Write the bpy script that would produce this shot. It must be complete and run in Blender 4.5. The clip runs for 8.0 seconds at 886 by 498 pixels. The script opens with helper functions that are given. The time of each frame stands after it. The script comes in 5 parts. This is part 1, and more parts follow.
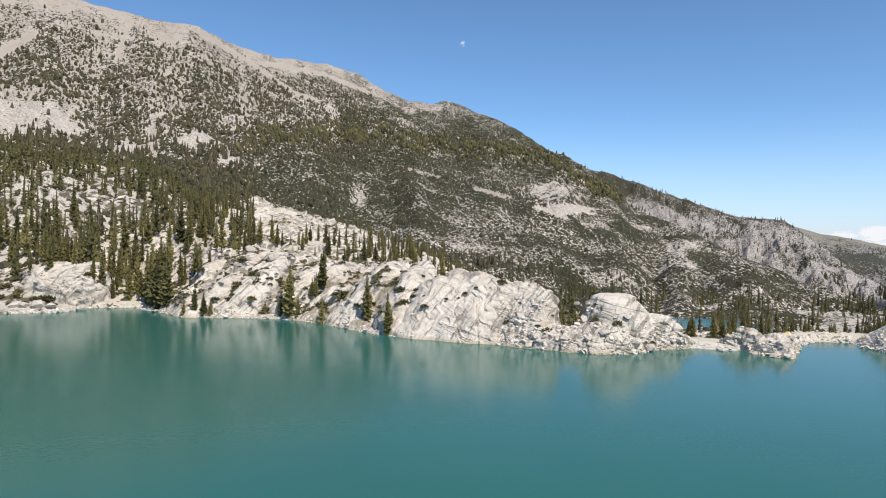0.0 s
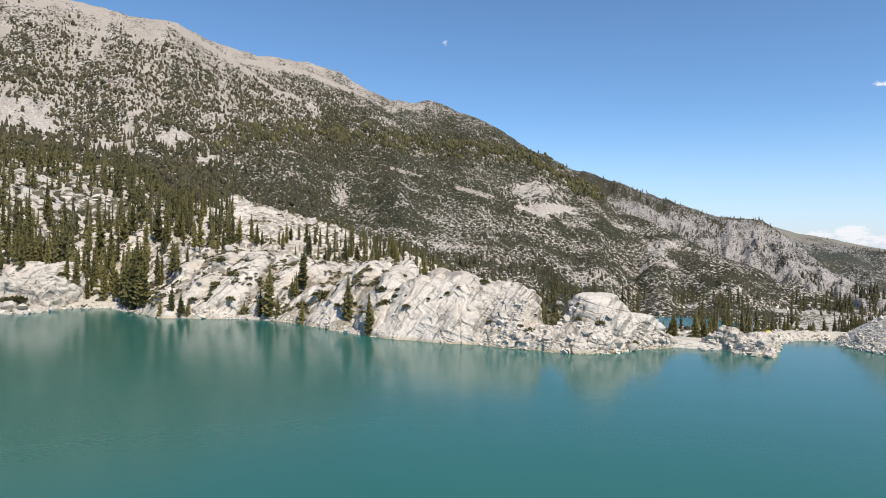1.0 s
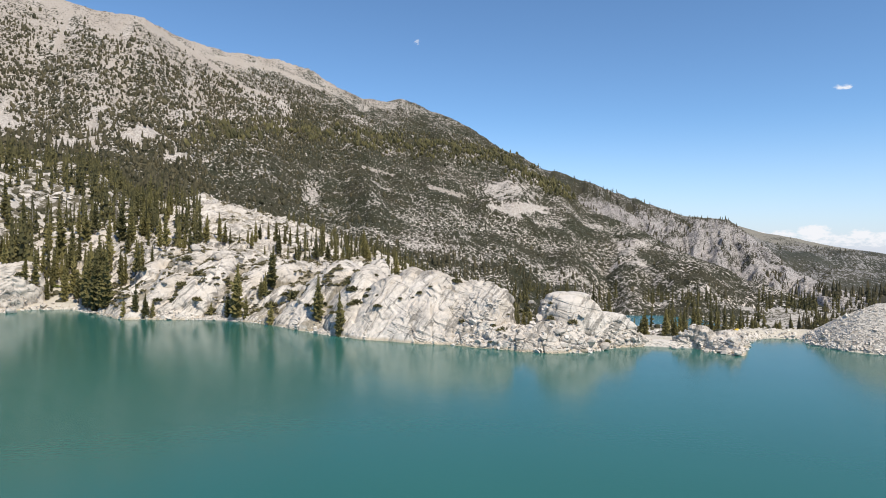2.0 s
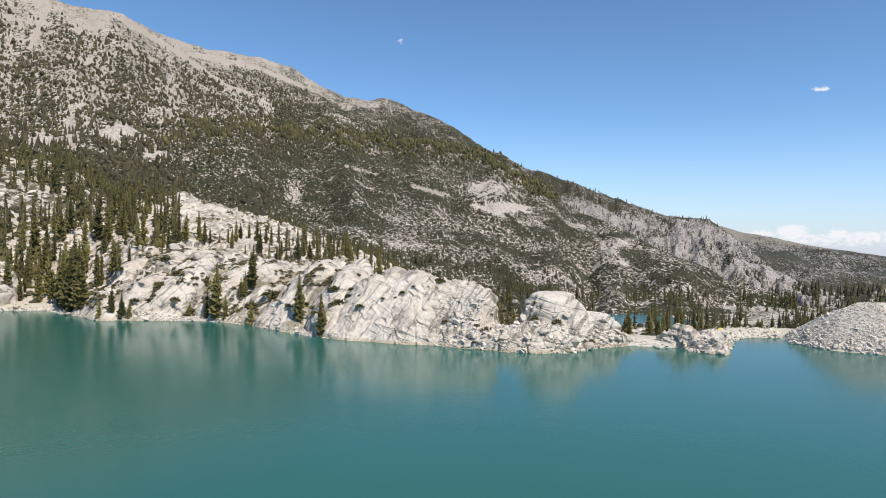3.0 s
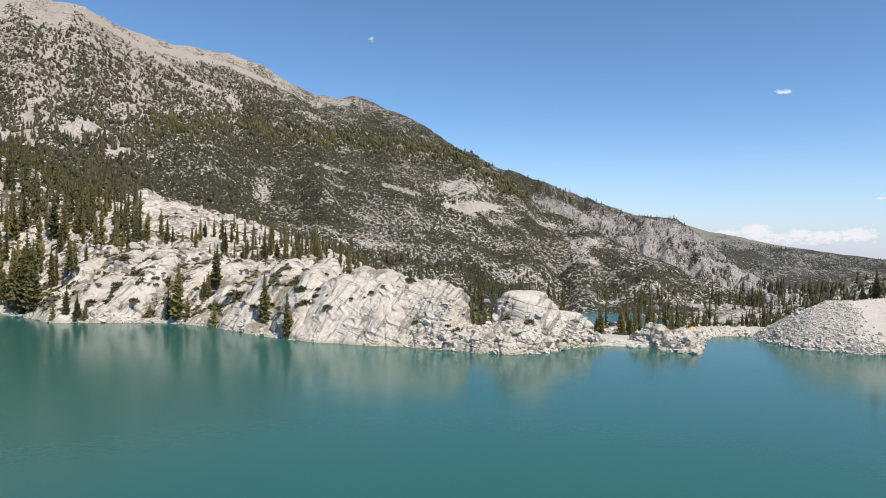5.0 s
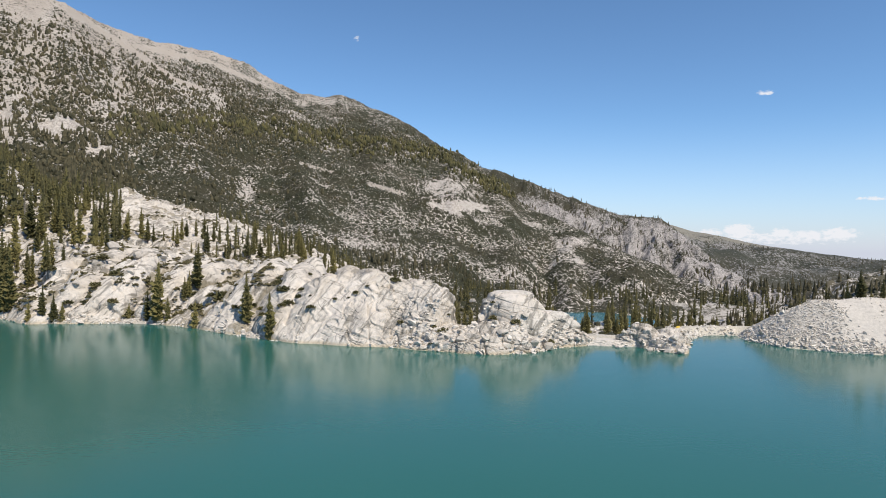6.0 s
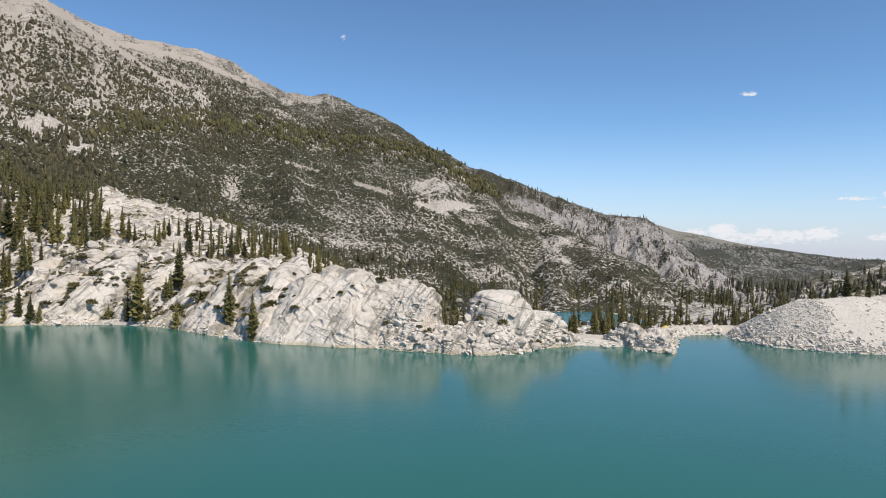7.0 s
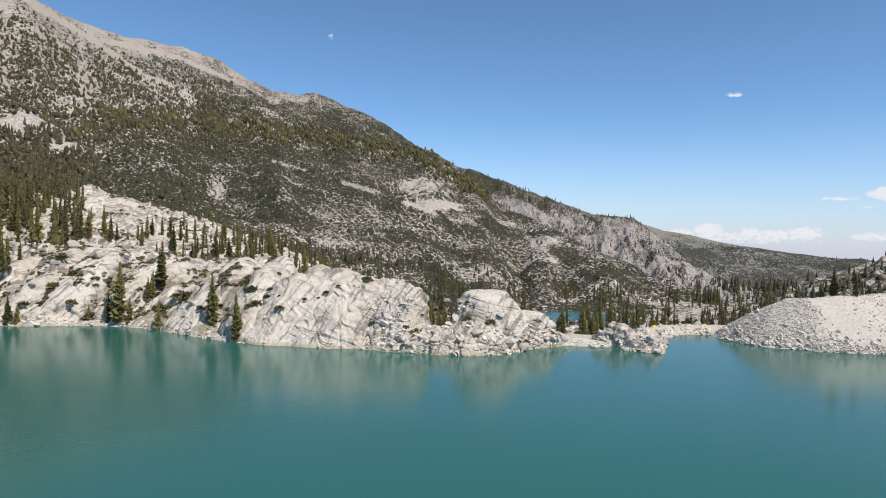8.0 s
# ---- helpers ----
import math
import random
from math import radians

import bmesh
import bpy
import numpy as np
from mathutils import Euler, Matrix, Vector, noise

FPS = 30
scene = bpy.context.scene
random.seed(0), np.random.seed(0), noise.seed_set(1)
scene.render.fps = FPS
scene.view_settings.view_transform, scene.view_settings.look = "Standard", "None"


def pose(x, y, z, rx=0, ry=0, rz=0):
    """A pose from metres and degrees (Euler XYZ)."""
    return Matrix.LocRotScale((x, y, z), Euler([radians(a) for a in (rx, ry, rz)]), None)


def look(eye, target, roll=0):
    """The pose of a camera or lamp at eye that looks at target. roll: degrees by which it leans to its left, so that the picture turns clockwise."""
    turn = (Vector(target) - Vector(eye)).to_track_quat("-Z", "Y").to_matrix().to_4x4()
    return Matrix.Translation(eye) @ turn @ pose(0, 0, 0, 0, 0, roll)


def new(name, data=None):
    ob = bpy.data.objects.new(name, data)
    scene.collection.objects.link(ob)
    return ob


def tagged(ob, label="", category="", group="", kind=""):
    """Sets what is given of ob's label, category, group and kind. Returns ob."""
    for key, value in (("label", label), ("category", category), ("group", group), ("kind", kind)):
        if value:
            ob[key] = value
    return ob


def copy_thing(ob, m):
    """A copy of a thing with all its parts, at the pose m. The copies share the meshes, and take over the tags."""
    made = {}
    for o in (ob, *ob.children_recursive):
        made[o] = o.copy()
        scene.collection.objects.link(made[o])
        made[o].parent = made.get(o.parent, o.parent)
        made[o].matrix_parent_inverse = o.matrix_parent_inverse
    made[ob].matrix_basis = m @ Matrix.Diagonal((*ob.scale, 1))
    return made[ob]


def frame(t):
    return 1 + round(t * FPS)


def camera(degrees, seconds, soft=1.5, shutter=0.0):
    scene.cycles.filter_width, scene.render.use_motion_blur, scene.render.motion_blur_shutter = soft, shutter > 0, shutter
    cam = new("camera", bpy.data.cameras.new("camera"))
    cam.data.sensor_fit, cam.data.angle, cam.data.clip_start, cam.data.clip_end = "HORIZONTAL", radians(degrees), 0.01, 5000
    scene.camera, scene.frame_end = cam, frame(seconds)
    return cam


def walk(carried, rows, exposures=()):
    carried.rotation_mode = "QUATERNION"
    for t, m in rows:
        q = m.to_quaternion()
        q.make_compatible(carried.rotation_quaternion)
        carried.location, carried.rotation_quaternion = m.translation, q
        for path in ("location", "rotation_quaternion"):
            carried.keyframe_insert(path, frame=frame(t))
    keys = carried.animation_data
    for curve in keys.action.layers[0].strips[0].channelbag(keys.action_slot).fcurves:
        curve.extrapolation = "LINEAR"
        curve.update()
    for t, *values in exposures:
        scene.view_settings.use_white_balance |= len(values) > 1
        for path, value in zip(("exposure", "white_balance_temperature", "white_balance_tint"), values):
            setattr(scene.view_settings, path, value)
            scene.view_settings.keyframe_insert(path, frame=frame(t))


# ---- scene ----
from mathutils.bvhtree import BVHTree

cam = camera(69.1, 8.0, soft=1.0)
PATH = [
    (0, (2.207, -0.545, 22.203), (1.879, 99.446, 20.978), 1.0),
    (0.5, (2.238, 0.211, 22.181), (2.903, 100.200, 20.934), 1.0),
    (1, (2.282, 0.986, 22.158), (4.701, 100.949, 20.889), 1.0),
    (1.5, (2.340, 1.778, 22.132), (7.148, 101.655, 20.843), 1.0),
    (3, (2.596, 4.237, 22.044), (11.878, 103.796, 20.699), 1.0),
    (3.5, (2.709, 5.077, 22.011), (13.128, 104.523, 20.649), 1.0),
    (4, (2.835, 5.922, 21.976), (14.352, 105.248, 20.597), 1.0),
    (4.5, (2.975, 6.772, 21.939), (15.579, 105.965, 20.545), 1.0),
    (6, (3.476, 9.323, 21.816), (19.378, 108.040, 20.381), 1.0),
    (6.5, (3.670, 10.167, 21.772), (20.608, 108.711, 20.324), 1.0),
    (7, (3.878, 11.003, 21.725), (21.802, 109.373, 20.266), 1.0),
    (7.5, (4.099, 11.831, 21.676), (22.996, 110.018, 20.207), 1.0),
    (8, (4.334, 12.647, 21.626), (24.089, 110.666, 20.147), 1.0),
]
walk(cam, [(t, look(eye, target, roll)) for t, eye, target, roll in PATH], [(0, 0.0), (3.5, -0.04), (6, -0.10), (8, -0.14)])

# world, sun and exposure
SUN_AZ, SUN_EL = 146.0, 54.0          # clockwise from +y, above the horizon
sun_data = bpy.data.lights.new("sun", "SUN")
sun_data.energy, sun_data.angle, sun_data.color = 5.0, radians(0.53), (1.0, 0.92, 0.81)
sun = new("sun", sun_data)
_a, _e = radians(SUN_AZ), radians(SUN_EL)
sun_dir = Vector((math.sin(_a) * math.cos(_e), math.cos(_a) * math.cos(_e), math.sin(_e)))
sun.matrix_world = look(sun_dir * 300, (0, 0, 0))

world = bpy.data.worlds.new("sky")
scene.world = world
world.use_nodes = True
wt = world.node_tree
wt.nodes.clear()


def wnode(kind, **kw):
    n = wt.nodes.new(kind)
    for k, v in kw.items():
        n.inputs[k].default_value = v
    return n


w_out = wt.nodes.new("ShaderNodeOutputWorld")
w_bg = wnode("ShaderNodeBackground", Strength=0.118)
w_sky = wt.nodes.new("ShaderNodeTexSky")
w_sky.sky_type, w_sky.sun_disc = "NISHITA", False
w_sky.sun_elevation, w_sky.sun_rotation = _e, _a
w_sky.altitude, w_sky.air_density, w_sky.dust_density, w_sky.ozone_density = 2500, 1.0, 0.25, 2.2
wt.links.new(w_bg.outputs[0], w_out.inputs[0])


def wmath(op, a, b=None, clamp=False):
    n = wt.nodes.new("ShaderNodeMath")
    n.operation, n.use_clamp = op, clamp
    for i, v in enumerate((a, b)):
        if v is None:
            continue
        if isinstance(v, (int, float)):
            n.inputs[i].default_value = v
        else:
            wt.links.new(v, n.inputs[i])
    return n.outputs[0]


# cumulus clouds low in the east, two small puffs higher up
w_co = wt.nodes.new("ShaderNodeTexCoord")
w_sep = wt.nodes.new("ShaderNodeSeparateXYZ")
wt.links.new(w_co.outputs["Generated"], w_sep.inputs[0])
w_az = wmath("MULTIPLY", wmath("ARCTAN2", w_sep.outputs[0], w_sep.outputs[1]), 57.29578)
w_el = wmath("MULTIPLY", wmath("ARCSINE", w_sep.outputs[2]), 57.29578)
w_comb = wt.nodes.new("ShaderNodeCombineXYZ")
wt.links.new(w_az, w_comb.inputs[0])
wt.links.new(wmath("MULTIPLY", w_el, 2.2), w_comb.inputs[1])
w_noise = wnode("ShaderNodeTexNoise", Scale=0.42, Detail=7.0, Roughness=0.58)
wt.links.new(w_comb.outputs[0], w_noise.inputs["Vector"])
w_noise2 = wnode("ShaderNodeTexNoise", Scale=1.9, Detail=6.0, Roughness=0.6)
wt.links.new(w_comb.outputs[0], w_noise2.inputs["Vector"])


def puff(az, el, raz, rel, weight):
    """A cloud's body: one at its middle, falling off to nought at its rim."""
    dx = wmath("DIVIDE", wmath("SUBTRACT", w_az, az), raz)
    dy = wmath("DIVIDE", wmath("SUBTRACT", w_el, el), rel)
    d2 = wmath("ADD", wmath("MULTIPLY", dx, dx), wmath("MULTIPLY", dy, dy))
    return wmath("MULTIPLY", wmath("SUBTRACT", 1.0, d2, True), weight)


body = puff(36.0, 0.55, 8.0, 0.75, 0.75)
for args in ((33.8, 1.05, 1.7, 0.95, 1.0), (31.6, 0.9, 1.7, 0.6, 0.85), (36.9, 1.0, 1.3, 0.65, 0.95), (40.7, 0.95, 1.8, 0.72, 1.0), (38.7, 0.85, 1.8, 0.6, 0.9), (30.0, 1.0, 0.7, 0.3, 0.7),
             (45.2, 0.75, 2.6, 0.5, 0.75), (1.15, 17.05, 0.75, 0.5, 0.37), (35.5, 11.98, 1.0, 0.30, 0.85), (46.6, 3.9, 2.6, 0.75, 1.2), (43.0, 3.62, 2.0, 0.22, 0.75), (44.7, 2.95, 0.9, 0.16, 0.6), (54.0, 2.0, 8.0, 1.3, 0.8), (66.0, 3.0, 12.0, 2.2, 1.0)):
    body = wmath("MAXIMUM", body, puff(*args))
lumps = wmath("ADD", wmath("MULTIPLY", w_noise.outputs[0], 0.5), wmath("MULTIPLY", w_noise2.outputs[0], 1.25))
cover = wmath("MULTIPLY", wmath("SUBTRACT", wmath("ADD", wmath("MULTIPLY", body, 0.80), lumps), 1.22), 3.4, True)
cover = wmath("MULTIPLY", cover, wmath("MULTIPLY", body, 8.0, True))
w_haze = wmath("MULTIPLY", wmath("POWER", wmath("SUBTRACT", 1.0, wmath("DIVIDE", wmath("ABSOLUTE", wmath("SUBTRACT", w_el, -0.5)), 12.0), True), 2.0), 0.95)
w_tint = wt.nodes.new("ShaderNodeMixRGB")
w_tint.blend_type = "MULTIPLY"
w_tint.inputs[0].default_value = 1.0
wt.links.new(w_sky.outputs[0], w_tint.inputs[1])
w_tint.inputs[2].default_value = (1.05, 1.30, 1.42, 1)
w_mix0 = wt.nodes.new("ShaderNodeMixRGB")
wt.links.new(w_haze, w_mix0.inputs[0])
wt.links.new(w_tint.outputs[0], w_mix0.inputs[1])
w_mix0.inputs[2].default_value = (5.6, 5.8, 6.8, 1)
w_mix = wt.nodes.new("ShaderNodeMixRGB")
wt.links.new(wmath("MULTIPLY", cover, 0.88), w_mix.inputs[0])
wt.links.new(w_mix0.outputs[0], w_mix.inputs[1])
w_mix.inputs[2].default_value = (8.0, 8.0, 8.3, 1)
wt.links.new(w_mix.outputs[0], w_bg.inputs["Color"])


# ---- materials ----
def material(name):
    m = bpy.data.materials.new(name)
    m.use_nodes = True
    m.node_tree.nodes.clear()
    nt = m.node_tree
    out = nt.nodes.new("ShaderNodeOutputMaterial")
    bsdf = nt.nodes.new("ShaderNodeBsdfPrincipled")
    nt.links.new(bsdf.outputs[0], out.inputs[0])
    return m, nt, bsdf


def tex(nt, kind, scale, detail=4.0, rough=0.55, stretch=(1, 1, 1), warp=None):
    co = nt.nodes.new("ShaderNodeTexCoord")
    mp = nt.nodes.new("ShaderNodeMapping")
    mp.inputs["Scale"].default_value = stretch
    nt.links.new(co.outputs["Object"], mp.inputs[0])
    n = nt.nodes.new(kind)
    n.inputs["Scale"].default_value = scale
    if kind == "ShaderNodeTexNoise":
        n.inputs["Detail"].default_value, n.inputs["Roughness"].default_value = detail, rough
        if warp:
            n.inputs["Distortion"].default_value = warp
    nt.links.new(mp.outputs[0], n.inputs["Vector"])
    return n


def ramp(nt, src, *stops):
    n = nt.nodes.new("ShaderNodeValToRGB")
    while len(n.color_ramp.elements) < len(stops):
        n.color_ramp.elements.new(0.5)
    for e, (p, c) in zip(n.color_ramp.elements, stops):
        e.position = p
        e.color = (*c, 1) if len(c) == 3 else c
    nt.links.new(src, n.inputs[0])
    return n.outputs[0]


def grey(v):
    return (v, v, v)


def mix(nt, fac, a, b, mode="MIX"):
    n = nt.nodes.new("ShaderNodeMixRGB")
    n.blend_type = mode
    for i, v in enumerate((fac, a, b)):
        if isinstance(v, (int, float)):
            n.inputs[i].default_value = v if i == 0 else (v, v, v, 1)
        elif isinstance(v, tuple):
            n.inputs[i].default_value = (*v, 1)
        else:
            nt.links.new(v, n.inputs[i])
    return n.outputs[0]


def mth(nt, op, a, b=None, clamp=False):
    n = nt.nodes.new("ShaderNodeMath")
    n.operation, n.use_clamp = op, clamp
    for i, v in enumerate((a, b)):
        if v is None:
            continue
        if isinstance(v, (int, float)):
            n.inputs[i].default_value = v
        else:
            nt.links.new(v, n.inputs[i])
    return n.outputs[0]


def bump(nt, bsdf, height, strength, distance):
    b = nt.nodes.new("ShaderNodeBump")
    b.inputs["Strength"].default_value, b.inputs["Distance"].default_value = strength, distance
    nt.links.new(height, b.inputs["Height"])
    nt.links.new(b.outputs[0], bsdf.inputs["Normal"])


def attr(nt, name):
    n = nt.nodes.new("ShaderNodeAttribute")
    n.attribute_name = name
    return n.outputs["Fac"]


def granite_material():
    m, nt, b = material("pale_granite")
    big = tex(nt, "ShaderNodeTexNoise", 0.11, 5)
    mid = tex(nt, "ShaderNodeTexNoise", 0.7, 6, 0.65, (1, 1, 0.6), warp=0.4)
    streak = tex(nt, "ShaderNodeTexNoise", 0.55, 5, 0.6, (1.4, 1.4, 0.22), warp=0.3)
    fine = tex(nt, "ShaderNodeTexNoise", 7.0, 4, 0.7)
    c = ramp(nt, big.outputs[0], (0.32, (0.50, 0.437, 0.360)), (0.5, (0.595, 0.53, 0.45)), (0.7, (0.66, 0.598, 0.52)))
    c = mix(nt, ramp(nt, mid.outputs[0], (0.52, grey(0)), (0.72, grey(0.7))), c, (0.38, 0.34, 0.285))
    c = mix(nt, ramp(nt, streak.outputs[0], (0.54, grey(0)), (0.70, grey(0.7))), c, (0.27, 0.25, 0.225))
    c = mix(nt, ramp(nt, fine.outputs[0], (0.60, grey(0)), (0.78, grey(0.3))), c, (0.28, 0.25, 0.22))
    grain = tex(nt, "ShaderNodeTexNoise", 1.0, 5, 0.62, warp=0.35)
    lay = nt.nodes.new("ShaderNodeCombineXYZ")
    for axis, d in enumerate(((0.85, -0.55, -0.25), (0.08, 0.12, 0.0), (0.0, 0.0, 0.16))):
        dot = nt.nodes.new("ShaderNodeVectorMath")
        dot.operation = "DOT_PRODUCT"
        nt.links.new(nt.nodes.new("ShaderNodeTexCoord").outputs["Object"], dot.inputs[0])
        dot.inputs[1].default_value = d
        nt.links.new(dot.outputs["Value"], lay.inputs[axis])
    nt.links.new(lay.outputs[0], grain.inputs["Vector"])
    rib = mth(nt, "ADD", grain.outputs[0], mth(nt, "MULTIPLY", attr(nt, "ribbed"), 0.055))
    c = mix(nt, ramp(nt, rib, (0.555, grey(0)), (0.625, grey(0.8))), c, (0.19, 0.172, 0.142))
    soil = mth(nt, "MULTIPLY", attr(nt, "soil"), mth(nt, "ADD", 0.35, mid.outputs[0]), True)
    c = mix(nt, ramp(nt, soil, (0.45, grey(0)), (0.62, grey(0.8))), c, (0.22, 0.185, 0.12))
    # dark joints, with cavity shade painted into the colour along gaps and lips
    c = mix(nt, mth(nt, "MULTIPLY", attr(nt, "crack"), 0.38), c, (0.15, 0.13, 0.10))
    # pale mineral stain along the waterline
    pos = nt.nodes.new("ShaderNodeTexCoord")
    sep = nt.nodes.new("ShaderNodeSeparateXYZ")
    nt.links.new(pos.outputs["Object"], sep.inputs[0])
    level = mth(nt, "ADD", sep.outputs[2], mth(nt, "MULTIPLY", mth(nt, "SUBTRACT", mid.outputs[0], 0.5), 0.8))
    c = mix(nt, ramp(nt, level, (0.25, grey(0.75)), (0.75, grey(0))), c, (0.50, 0.40, 0.27))
    # thin long joints: sets of bent planes, broken by a patchy mask
    lines = None
    for k, (nx, ny, nz, reach, long, thin) in enumerate(((0.80, -0.52, -0.30, 3.4, 5.0, 0.010), (0.25, -0.10, 0.96, 2.4, 4.0, 0.010), (0.85, 0.30, 0.43, 6.0, 3.0, 0.007))):
        co = nt.nodes.new("ShaderNodeTexCoord")
        axes = nt.nodes.new("ShaderNodeCombineXYZ")
        for axis, d in enumerate(((nx, ny, nz), (-ny / long, nx / long, 0.0), (-nz * nx / long, -nz * ny / long, (nx * nx + ny * ny) / long))):
            dot = nt.nodes.new("ShaderNodeVectorMath")
            dot.operation = "DOT_PRODUCT"
            nt.links.new(co.outputs["Object"], dot.inputs[0])
            dot.inputs[1].default_value = tuple(q / reach for q in d)
            nt.links.new(dot.outputs["Value"], axes.inputs[axis])
        w = nt.nodes.new("ShaderNodeTexNoise")
        w.inputs["Scale"].default_value, w.inputs["Detail"].default_value, w.inputs["Roughness"].default_value = 1.0, 3.0, 0.5
        nt.links.new(axes.outputs[0], w.inputs["Vector"])
        off = mth(nt, "ABSOLUTE", mth(nt, "SUBTRACT", w.outputs[0], 0.5))
        mask = tex(nt, "ShaderNodeTexNoise", 0.13 + 0.04 * k, 3, 0.6)
        j = mth(nt, "MULTIPLY", ramp(nt, off, (thin * 0.4, grey(1)), (thin * 1.4, grey(0))), ramp(nt, mask.outputs[0], (0.50, grey(0)), (0.62, grey(1))))
        lines = j if lines is None else mix(nt, 1.0, lines, j, "LIGHTEN")
    c = mix(nt, mth(nt, "MULTIPLY", lines, 0.14), c, (0.14, 0.125, 0.10))
    nt.links.new(c, b.inputs["Base Color"])
    b.inputs["Roughness"].default_value = 0.88
    h = mth(nt, "ADD", mth(nt, "MULTIPLY", mid.outputs[0], 0.16), mth(nt, "MULTIPLY", fine.outputs[0], 0.12))
    h = mth(nt, "SUBTRACT", h, mth(nt, "MULTIPLY", lines, 0.3))
    bump(nt, b, h, 0.9, 0.8)
    return m


def slope_material(name, rock_a, rock_b, shrub_a, shrub_b, tan=(0.46, 0.40, 0.33), scale=1.0):
    """A hillside: pale broken rock, with low scrub where the attribute 'scrub' is high and bare scree where 'bare' is."""
    m, nt, b = material(name)
    big = tex(nt, "ShaderNodeTexNoise", 0.012 * scale, 6, 0.6)
    mid = tex(nt, "ShaderNodeTexNoise", 0.075 * scale, 6, 0.68, warp=0.5)
    fine = tex(nt, "ShaderNodeTexNoise", 0.42 * scale, 5, 0.7)
    rock = mix(nt, ramp(nt, fine.outputs[0], (0.38, grey(0)), (0.62, grey(1))), rock_b, rock_a)
    rock = mix(nt, ramp(nt, attr(nt, "bare"), (0.2, grey(0)), (1.0, grey(0.65))), rock, mix(nt, ramp(nt, fine.outputs[0], (0.35, grey(0)), (0.65, grey(1))), tuple(v * 1.1 for v in tan), tuple(v * 0.55 for v in tan)))
    scrub = mix(nt, ramp(nt, big.outputs[0], (0.38, grey(0)), (0.62, grey(1))), shrub_a, shrub_b)
    scrub = mix(nt, ramp(nt, fine.outputs[0], (0.4, grey(0.0)), (0.7, grey(0.6))), scrub, (0.028, 0.028, 0.018))
    fleck = tex(nt, "ShaderNodeTexNoise", 0.40 * scale, 5, 0.66, (1.0, 0.42, 0.9), warp=0.25)
    k = mth(nt, "ADD", attr(nt, "scrub"), mth(nt, "ADD", mth(nt, "MULTIPLY", mth(nt, "SUBTRACT", mid.outputs[0], 0.5), 0.8), mth(nt, "MULTIPLY", mth(nt, "SUBTRACT", fleck.outputs[0], 0.5), 3.0)))
    c = mix(nt, ramp(nt, k, (0.30, grey(0)), (0.42, grey(1))), rock, scrub)
    # a net of bare pale strips between the clumps of scrub
    net = tex(nt, "ShaderNodeTexVoronoi", 0.15 * scale, stretch=(1.0, 0.6, 1.4))
    net.feature = "DISTANCE_TO_EDGE"
    bend = nt.nodes.new("ShaderNodeVectorMath")
    bend.operation = "MULTIPLY_ADD"
    shift = tex(nt, "ShaderNodeTexNoise", 0.10 * scale, 4, 0.6)
    nt.links.new(shift.outputs["Color"], bend.inputs[0])
    bend.inputs[1].default_value = (9.0 / scale, 9.0 / scale, 9.0 / scale)
    nt.links.new(net.inputs["Vector"].links[0].from_socket, bend.inputs[2])
    nt.links.new(bend.outputs[0], net.inputs["Vector"])
    wide = mth(nt, "ADD", mth(nt, "MULTIPLY", attr(nt, "veins"), 0.13), mth(nt, "MULTIPLY", mth(nt, "SUBTRACT", fleck.outputs[0], 0.60), 0.75))
    strip = ramp(nt, mth(nt, "SUBTRACT", wide, net.outputs["Distance"]), (0.0, grey(0)), (0.03, grey(1)))
    c = mix(nt, mth(nt, "MULTIPLY", strip, mth(nt, "MULTIPLY", attr(nt, "veins"), 1.5, True)), c, tuple(min(0.66, v * 1.12) for v in rock_a))
    nt.links.new(c, b.inputs["Base Color"])
    b.inputs["Roughness"].default_value = 0.95
    b.inputs["Specular IOR Level"].default_value = 0.15
    bump(nt, b, mth(nt, "ADD", mid.outputs[0], mth(nt, "MULTIPLY", fine.outputs[0], 0.35)), 0.7, 6.0 / scale)
    return m


def ground_material():
    m, nt, b = material("granite_soil")
    big = tex(nt, "ShaderNodeTexNoise", 0.035, 5)
    mid = tex(nt, "ShaderNodeTexNoise", 0.22, 6, 0.65, warp=0.7)
    fine = tex(nt, "ShaderNodeTexNoise", 2.2, 5, 0.7)
    rock = mix(nt, ramp(nt, fine.outputs[0], (0.35, grey(0)), (0.65, grey(1))), (0.36, 0.325, 0.28), (0.60, 0.545, 0.475))
    soil = mix(nt, big.outputs[0], (0.13, 0.105, 0.07), (0.085, 0.08, 0.045))
    k = mth(nt, "ADD", attr(nt, "scrub"), mth(nt, "MULTIPLY", mth(nt, "SUBTRACT", mid.outputs[0], 0.5), 2.4))
    c = mix(nt, ramp(nt, k, (0.44, grey(0)), (0.58, grey(1))), rock, soil)
    c = mix(nt, attr(nt, "bare"), c, mix(nt, mid.outputs[0], (0.50, 0.44, 0.34), (0.60, 0.55, 0.46)))
    nt.links.new(c, b.inputs["Base Color"])
    b.inputs["Roughness"].default_value = 0.95
    bump(nt, b, mth(nt, "ADD", mid.outputs[0], mth(nt, "MULTIPLY", fine.outputs[0], 0.3)), 0.8, 1.2)
    return m


